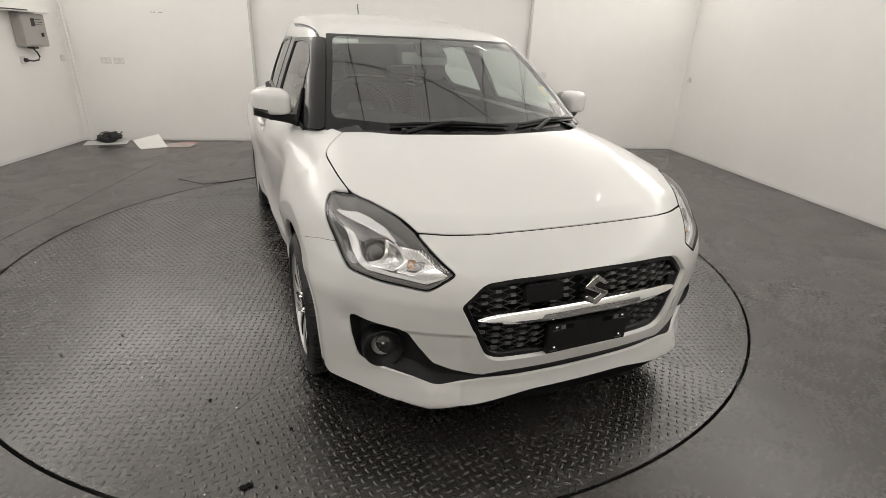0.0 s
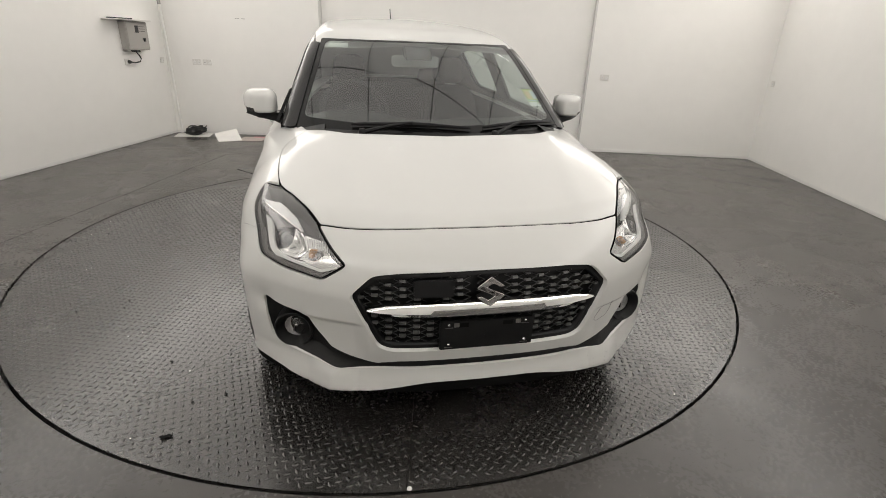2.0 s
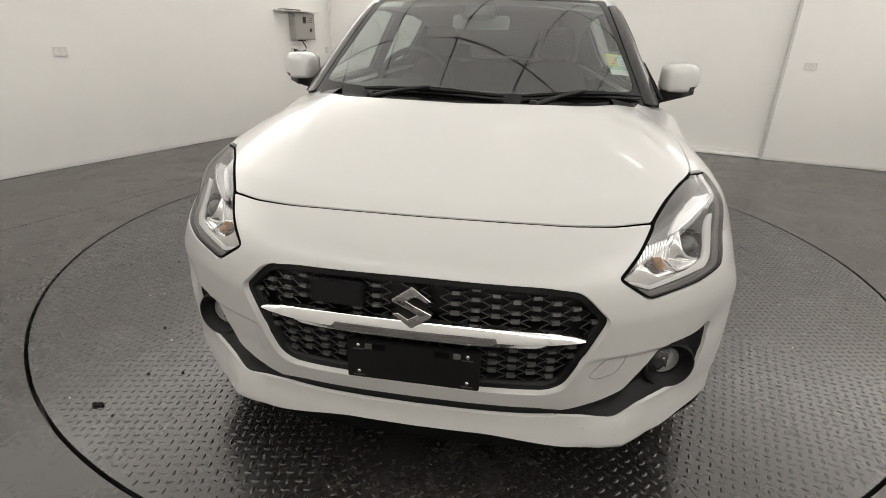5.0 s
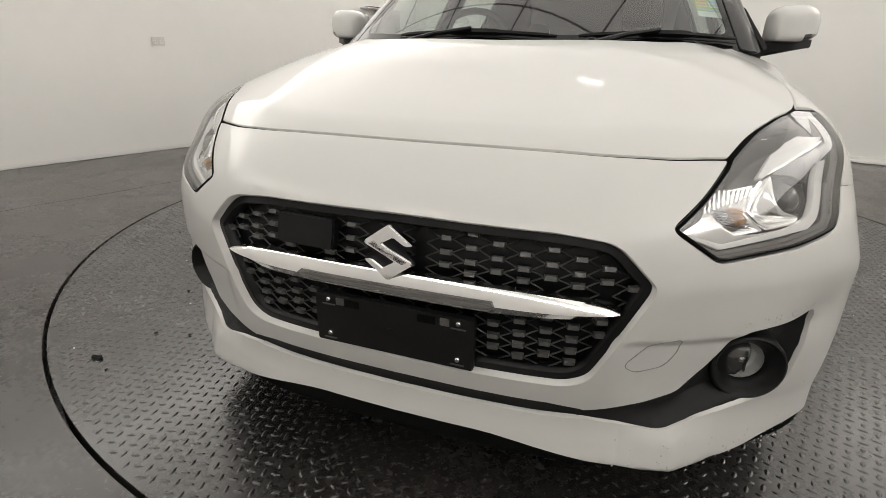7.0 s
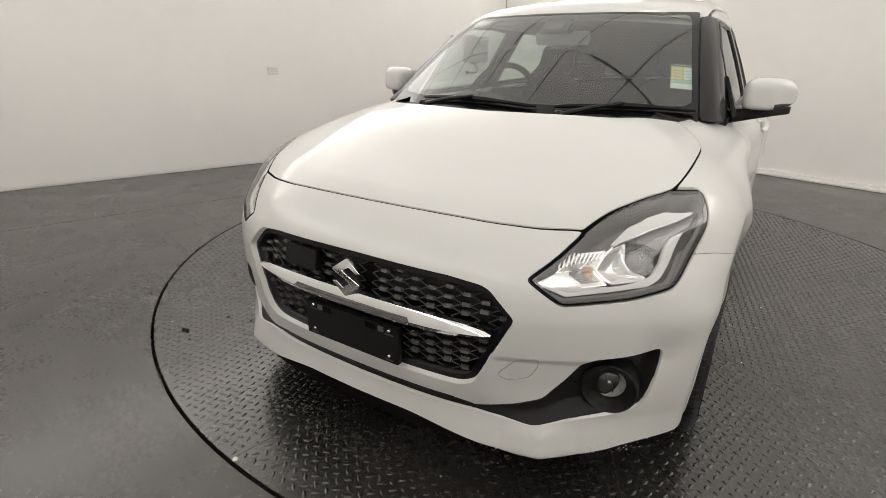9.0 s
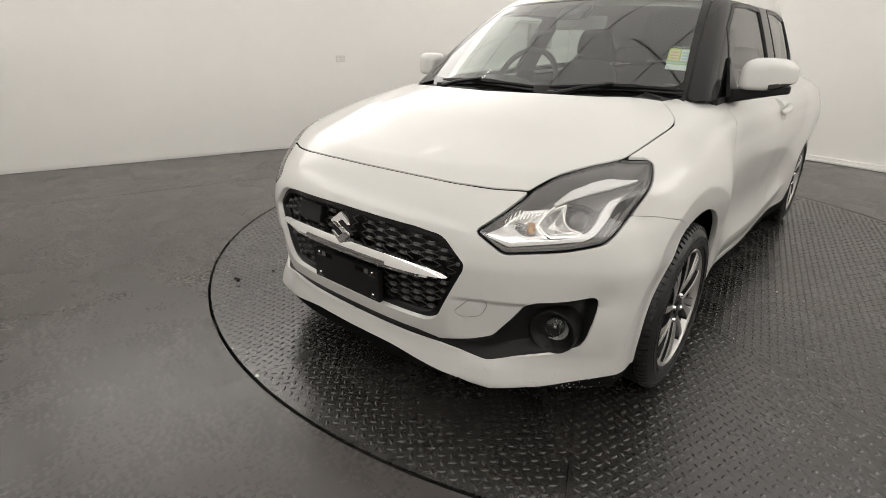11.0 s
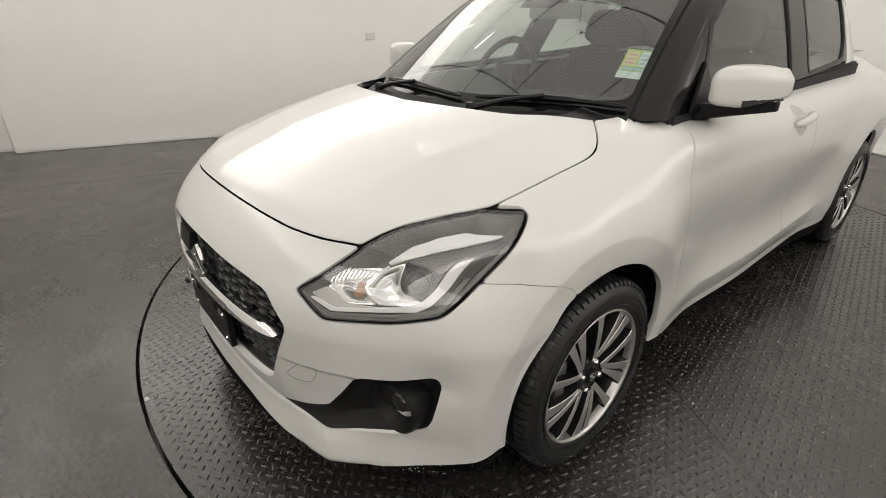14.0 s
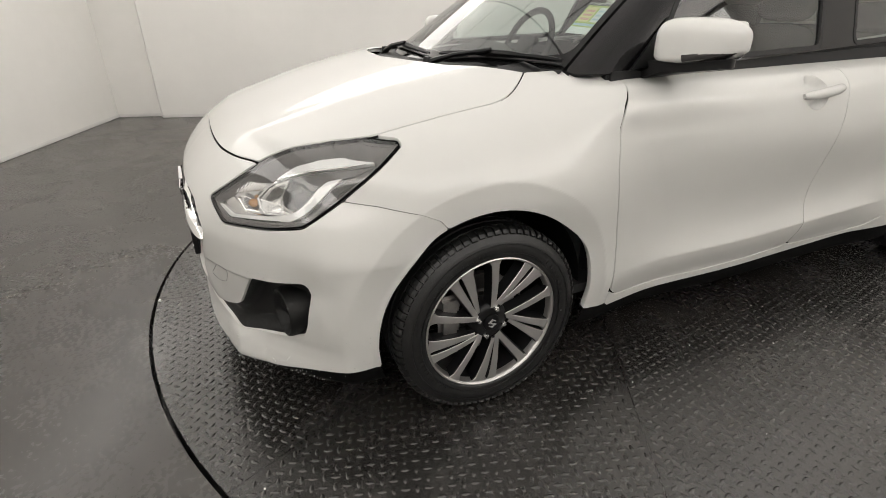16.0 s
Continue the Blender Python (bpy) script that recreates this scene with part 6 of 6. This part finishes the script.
part("rear_view_mirror", bm, mat("grey mirror shell", (0.34, 0.34, 0.33), 0.5), CAR, "grey back of the rear-view mirror", bevel=0.006)
for xx in (0.36, -0.36):
    bm = bmesh.new()
    soft_box(bm, (xx, 0.99, 1.335), (0.42, 0.16, 0.02), 1.0, None)
    part("sun_visor", bm, LINER, CAR, "pale folded sun visor", smooth=True)


# ---- stickers on the screen ----
def glass_patch(x0, z0, x1, z1, out, x0t=None, x1t=None):
    """A thin quad on the inside of the screen, between two heights."""
    x0t, x1t = x0 if x0t is None else x0t, x1 if x1t is None else x1t
    v = []
    for x, z in ((x0, z0), (x1, z0), (x1t, z1), (x0t, z1)):
        p, n = on_screen(x, z)
        v.append(p - n * out)
    return v


def sticker():
    cols = {"green": mat("label green", (0.42, 0.52, 0.12), 0.5), "pale": mat("label white", (0.74, 0.76, 0.74), 0.5), "yellow": mat("label yellow", (0.72, 0.68, 0.30), 0.5),
            "pink": mat("label pink", (0.70, 0.36, 0.34), 0.5), "blue": mat("label blue", (0.42, 0.58, 0.66), 0.5), "black": mat("label black", (0.02, 0.02, 0.02), 0.5)}
    root = None
    # rows from the bottom: (u0, v0, u1, v1, colour, layer)
    cells = [(0, 0, 1, 0.22, "pale", 0), (0, 0.22, 1, 0.92, "green", 0), (0, 0.92, 1, 1.0, "black", 0), (0.06, 0.38, 0.48, 0.86, "yellow", 1), (0.54, 0.38, 0.94, 0.86, "pale", 1), (0.04, 0.25, 0.96, 0.33, "blue", 1)]
    for k in range(3):
        cells.append((0.10, 0.44 + 0.13 * k, 0.44, 0.50 + 0.13 * k, "pink", 2))
        cells.append((0.58, 0.44 + 0.13 * k, 0.90, 0.50 + 0.13 * k, "blue", 2))
    lo, hi, z0, z1 = (0.535, 0.615), (0.505, 0.585), 1.052, 1.134

    def at(u, v, layer):
        x = (lo[0] + (lo[1] - lo[0]) * u) * (1 - v) + (hi[0] + (hi[1] - hi[0]) * u) * v
        p, n = on_screen(x, z0 + (z1 - z0) * v - 0.006 * u)
        return p - n * (0.004 - 0.0008 * layer)
    for u0, v0, u1, v1, c, layer in cells:
        ob = flat_mesh("label_field" if root else "fuel_label", [at(u0, v0, layer), at(u1, v0, layer), at(u1, v1, layer), at(u0, v1, layer)], [(0, 1, 2, 3)], cols[c], root or CAR, "" if root else "green and yellow fuel label on the windscreen")
        root = root or ob
    # heading
    for k, (text, v) in enumerate((("FUEL", 1.0), ("CONSUMPTION", 0.935))):
        cu = bpy.data.curves.new("heading", "FONT")
        cu.body = text
        cu.size = 0.012
        cu.align_x = "CENTER"
        a, b, c = at(0.1, v, 3), at(0.9, v, 3), at(0.1, v - 0.3, 3)
        xa = (b - a).normalized()
        za = xa.cross(a - c).normalized()
        ya = za.cross(xa)
        o = (a + b) / 2
        ob = new("heading", cu)
        cu.materials.append(cols["pale" if k else "black"])
        ob.parent = root
        ob.matrix_basis = Matrix(((xa.x, ya.x, za.x, o.x), (xa.y, ya.y, za.y, o.y), (xa.z, ya.z, za.z, o.z), (0, 0, 0, 1)))


sticker()
flat_mesh("screen_label", glass_patch(-0.520, 1.297, -0.395, 1.318, 0.003, -0.512, -0.388), [(0, 1, 2, 3)], WHITEPL, CAR, "small white printed label")


# the outline of the small towing cover in the bumper
for sgn in (1,):
    bm = bmesh.new()
    pts = []
    for s0, z0 in np.vstack([TOW, TOW[:1]]):
        p, n = on_side(s0, z0)
        pts.append((p.x * sgn, p.y, p.z))
    tube(bm, pts, 0.0011, 5)
    part("tow_cover_joint", bm, mat("grey joint", (0.30, 0.30, 0.29), 0.7), CAR, "fine joint round the towing cover")


# ---- water drops left from the wash ----
def water_drops():
    rng = random.Random(11)
    clear_drop = mat("water drop", (0.55, 0.55, 0.54), 0.05, 0, 1.0)
    bm = bmesh.new()

    def drop(p, n, r):
        lathe(bm, [(0.0001, r * 0.55), (r * 0.6, r * 0.42), (r * 0.95, r * 0.12), (r, -0.0004)], 7, facing(p, n))
    for _ in range(70):
        # along the lip under the fog surrounds and on the bumper's lower face
        s0 = rng.uniform(0.42, 0.98)
        z0 = 0.200 + 0.055 * rng.random() ** 2 if s0 < 0.85 else rng.uniform(0.20, 0.34)
        p, n = on_side(s0, z0)
        drop(p, n, rng.uniform(0.0010, 0.0022))
    for _ in range(30):
        # over the top edge of the fog surround
        s0 = rng.uniform(0.60, 0.83)
        p, n = on_side(s0, 0.487 + 0.02 * (s0 - 0.65) + rng.uniform(0.004, 0.020) ** 1.0)
        drop(p, n, rng.uniform(0.0008, 0.0018))
    tagged(part("water_drop", bm, clear_drop, CAR, "tiny clear water drops", smooth=True), kind="stuff")


water_drops()

# ---- things along the walls ----
def wall_frame(key, dist, z, out=0.0):
    """A frame on a wall: x along it, y out into the room, z up."""
    a, b = WALLS[key]
    a, b = Vector((*a, 0)), Vector((*b, 0))
    d = (b - a).normalized()
    n = Vector((-d.y, d.x, 0))
    p = a + d * dist + n * out
    return Matrix(((d.x, n.x, 0, p.x), (d.y, n.y, 0, p.y), (0, 0, 1, z), (0, 0, 0, 1)))


def power_point(key, dist, z, w=0.115, sockets=2, label="white double power point on the wall"):
    root = new("power_point")
    root.matrix_basis = wall_frame(key, dist, z)
    tagged(root, label, "power point", "power points on the walls")
    bm = bmesh.new()
    box(bm, -w / 2, 0.0, -0.037, w / 2, 0.010, 0.037)
    part("cover_plate", bm, WHITEPL, root, bevel=0.003)
    for k in range(sockets):
        x = (k - (sockets - 1) / 2) * 0.056
        bm = bmesh.new()
        box(bm, x - 0.018, 0.0095, -0.022, x + 0.018, 0.0125, 0.010)
        part("socket_face", bm, SKIRT, root, bevel=0.001)
        for sx, rot in ((-0.007, 25), (0.007, -25)):
            bm = bmesh.new()
            box(bm, -0.0012, 0.012, -0.004, 0.0012, 0.0132, 0.004, Matrix.Translation((x + sx, 0, -0.003)) @ Matrix.Rotation(radians(rot), 4, "Y"))
            part("pin_slot", bm, DARKGREY, root)
        bm = bmesh.new()
        box(bm, x - 0.006, 0.0095, 0.016, x + 0.006, 0.014, 0.028)
        part("rocker", bm, SKIRT, root, bevel=0.001)
    return root


power_point("wall_left", 3.64, 0.985)
power_point("wall_left", 0.78, 0.975, 0.075, 1, "white single power point below the control box")
power_point("wall_left", 0.10, 0.98, 0.075, 1, "small white switch plate by the corner")
power_point("wall_back_left", 1.70, 0.965)
power_point("wall_back_left", 1.56, 0.965)
power_point("wall_back_right", 2.12, 0.985)
power_point("wall_right", 8.364, 1.00, 0.075, 1, "small white switch plate on the side wall")


def control_box():
    root = new("control_box")
    root.matrix_basis = wall_frame("wall_left", 0.62, 1.11)
    tagged(root, "pale grey steel control box with a flat shelf on top", "control box")
    bm = bmesh.new()
    box(bm, -0.20, 0.0, 0.0, 0.20, 0.09, 0.325)
    body_ob = part("box_body", bm, GREYBOX, root, bevel=0.006)
    bm = bmesh.new()
    box(bm, -0.188, 0.088, 0.012, 0.188, 0.096, 0.313)
    part("box_door", bm, GREYBOX, root, bevel=0.004)
    bm = bmesh.new()
    box(bm, -0.20, 0.0, 0.333, 0.46, 0.16, 0.345)
    part("shelf", bm, WHITEPL, root, "thin white shelf", bevel=0.003)
    bm = bmesh.new()
    box(bm, 0.12, 0.02, 0.347, 0.40, 0.15, 0.358)
    part("tray", bm, DARKGREY, root, bevel=0.004)
    bm = bmesh.new()
    box(bm, -0.12, 0.096, 0.10, -0.085, 0.108, 0.14)
    part("latch", bm, DARKGREY, root, "black latch", bevel=0.003)
    bm = bmesh.new()
    box(bm, -0.02, 0.0965, 0.20, 0.04, 0.0985, 0.28)
    part("notice", bm, DARKGREY, root, "small dark notice")
    for k in range(3):
        bm = bmesh.new()
        box(bm, -0.14, 0.0965, 0.215 + 0.025 * k, -0.03, 0.0980, 0.221 + 0.025 * k)
        part("print_bar", bm, DARKGREY, root)
    bm = bmesh.new()
    tube(bm, [(0.03, 0.05, 0.0), (0.03, 0.06, -0.03), (0.0, 0.065, -0.06), (-0.03, 0.06, -0.10), (-0.02, 0.05, -0.135), (0.05, 0.04, -0.145), (0.142, 0.030, -0.135)], 0.008, 8)
    part("cable", bm, DARKGREY, root, "dark grey mains cable", smooth=True)
    bm = bmesh.new()
    lathe(bm, [(0.0005, 0.03), (0.018, 0.028), (0.022, 0.0)], 16, Matrix.Translation((0.142, 0.012, -0.135)) @ Matrix.Rotation(radians(-90), 4, "X"))
    part("plug", bm, DARKGREY, root, "grey plug", smooth=True)
    bm = bmesh.new()
    box(bm, 0.02, 0.03, -0.02, 0.09, 0.11, 0.001)
    part("gland", bm, DARKGREY, root, bevel=0.004)


control_box()


def leaning_pole():
    bm = bmesh.new()
    tube(bm, [(-2.600, 5.62, 0.02), (-2.625, 5.655, 0.9), (-2.655, 5.69, 1.66)], 0.014, 14)
    root = part("leaning_pole", bm, SKIRT, None, smooth=True)
    tagged(root, "white tube standing in the corner of the walls", "pole")
    bm = bmesh.new()
    tube(bm, [(-2.655, 5.69, 1.66), (-2.66, 5.692, 1.72)], 0.020, 12)
    part("collar", bm, STEEL, root, "grey metal collar", smooth=True)
    bm = bmesh.new()
    tube(bm, [(-2.66, 5.692, 1.72), (-2.66, 5.692, 1.82), (-2.672, 5.70, 2.2)], 0.008, 8)
    part("rod", bm, STEEL, root, smooth=True)


leaning_pole()


def card(name, pts, thick, material, label):
    """A bent sheet through rows of points."""
    bm = bmesh.new()
    rows = [[bm.verts.new(p) for p in r] for r in pts]
    for a, b in zip(rows, rows[1:]):
        for k in range(len(a) - 1):
            bm.faces.new((a[k], a[k + 1], b[k + 1], b[k]))
    r = bmesh.ops.extrude_face_region(bm, geom=list(bm.faces))
    bmesh.ops.translate(bm, vec=(0, 0, thick), verts=[v for v in r["geom"] if isinstance(v, bmesh.types.BMVert)])
    return tagged(part(name, bm, material), label, "card", "cards on the floor")


card("white_card", [[(-2.003, 5.01, 0.004), (-1.726, 5.108, 0.004)], [(-2.065, 5.19, 0.020), (-1.778, 5.24, 0.055)], [(-2.120, 5.36, 0.050), (-1.832, 5.377, 0.118)]], 0.004, CARD, "bent sheet of white card lying on the floor")
pr = card("printed_card", [[(-1.790, 5.092, 0.002), (-1.474, 5.069, 0.002)], [(-1.760, 5.22, 0.004), (-1.435, 5.19, 0.008)], [(-1.735, 5.34, 0.008), (-1.401, 5.311, 0.014)]], 0.003, mat("faded print", (0.42, 0.36, 0.33), 0.6, var=0.2, scale=9), "printed poster sheet with a pink edge on the floor")
bm = bmesh.new()
quad = [(-1.60, 5.285, 0.0150), (-1.40, 5.262, 0.0175), (-1.398, 5.309, 0.0185), (-1.60, 5.326, 0.0165)]
bm.faces.new([bm.verts.new(q) for q in quad])
part("pink_edge", bm, mat("pink print", (0.62, 0.22, 0.25), 0.6), pr, "pink printed edge")
bm = bmesh.new()
box(bm, -2.66, 5.40, 0.002, -2.20, 5.66, 0.006)
tagged(part("floor_sheet", bm, CARD), "white sheet under the black bag in the corner", "sheet")


def black_bag():
    bm = bmesh.new()
    r = bmesh.ops.create_icosphere(bm, subdivisions=4, radius=1.0)
    for v in r["verts"]:
        d = v.co.normalized()
        k = 1 + 0.35 * noise.noise(d * 2.3) + 0.18 * noise.noise(d * 6.1)
        v.co = Vector((-2.40 + d.x * 0.13 * k, 5.55 + d.y * 0.09 * k, 0.055 + d.z * 0.058 * k + 0.02 * max(0, d.x)))
        v.co.z = max(v.co.z, 0.0065)
    root = part("black_bag", bm, mat("crumpled black cloth", (0.012, 0.012, 0.012), 0.6, bump=0.5, bscale=60), None, smooth=True)
    tagged(root, "crumpled black bag heaped in the corner", "bag")
    for k in range(3):
        bm = bmesh.new()
        c = Vector((-2.42 + 0.05 * k, 5.50 + 0.02 * k, 0.05))
        tube(bm, [c + Vector((0.07 * math.cos(t), 0.03 * math.sin(t), 0.05 + 0.035 * math.sin(t + k))) for t in np.linspace(0, 4.5, 14)], 0.007, 7)
        part("strap", bm, DARKGREY, root, smooth=True)


black_bag()


def wall_marks():
    root = new("wall_mark")
    root.matrix_basis = wall_frame("wall_back_left", 1.05, 1.53)
    tagged(root, "faint grey smudges on the white wall", "mark")
    for x, w in ((0.062, 0.012), (0.03, 0.010), (-0.035, 0.022)):
        bm = bmesh.new()
        box(bm, x - w, 0.0005, -0.004, x + w, 0.0015, 0.004)
        part("smudge", bm, mat("grey smudge", (0.40, 0.39, 0.37), 0.7), root)


wall_marks()


# hatch plate beside the turntable
def hatch():
    bm = bmesh.new()
    c = [(-1.53, 3.47), (-1.04, 3.70), (-0.72, 3.52), (-0.83, 3.36), (-1.1, 3.24), (-1.30, 3.20)]
    prism(bm, c, 0.004, Matrix.Translation((0, 0, 0.001)))
    root = part("hatch_plate", bm, TREAD)
    tagged(root, "black chequer plate hatch beside the turntable", "hatch")


hatch()


# dirt on the plates: flakes and specks
def flecks():
    rng = random.Random(4)
    for name, mtl, n, lo, hi, tag in (("pale_flecks", CARD, 46, 0.0015, 0.004, "tiny pale flecks scattered on the turntable"), ("dark_flecks", UNDER, 60, 0.003, 0.009, "small dark crumbs of dirt on the turntable")):
        bm = bmesh.new()
        for _ in range(n):
            a, r = rng.uniform(0, 2 * math.pi), 2.15 * math.sqrt(rng.random())
            x, y = TABLE.x + r * math.cos(a), TABLE.y + r * math.sin(a)
            s = rng.uniform(lo, hi)
            k = rng.randint(4, 6)
            prism(bm, [(x + s * rng.uniform(0.5, 1.1) * math.cos(2 * math.pi * i / k), y + s * rng.uniform(0.5, 1.1) * math.sin(2 * math.pi * i / k)) for i in range(k)], 0.002, Matrix.Translation((0, 0, 0.0026)))
        tagged(part(name, bm, mtl), tag, "dirt", kind="stuff")
    bm = bmesh.new()
    lathe(bm, [(0.0005, 0.006), (0.006, 0.005), (0.009, 0.0)], 12, Matrix.Translation((-0.291, -0.962, 0.0)))
    tagged(part("paint_chip", bm, CARD), "white chip at the edge of the turntable", "chip")


flecks()


# a torn black scrap on the plates
bm = bmesh.new()
rng = random.Random(3)
prism(bm, [(0.024 * rng.uniform(0.35, 1.0) * math.cos(2 * math.pi * i / 13) * 1.3, 0.015 * rng.uniform(0.35, 1.0) * math.sin(2 * math.pi * i / 13)) for i in range(13)], 0.003, Matrix.Translation((-1.109, -0.598, 0.0037)))
tagged(part("black_scrap", bm, UNDER), "small torn black scrap lying on the chequer plate", "scrap")
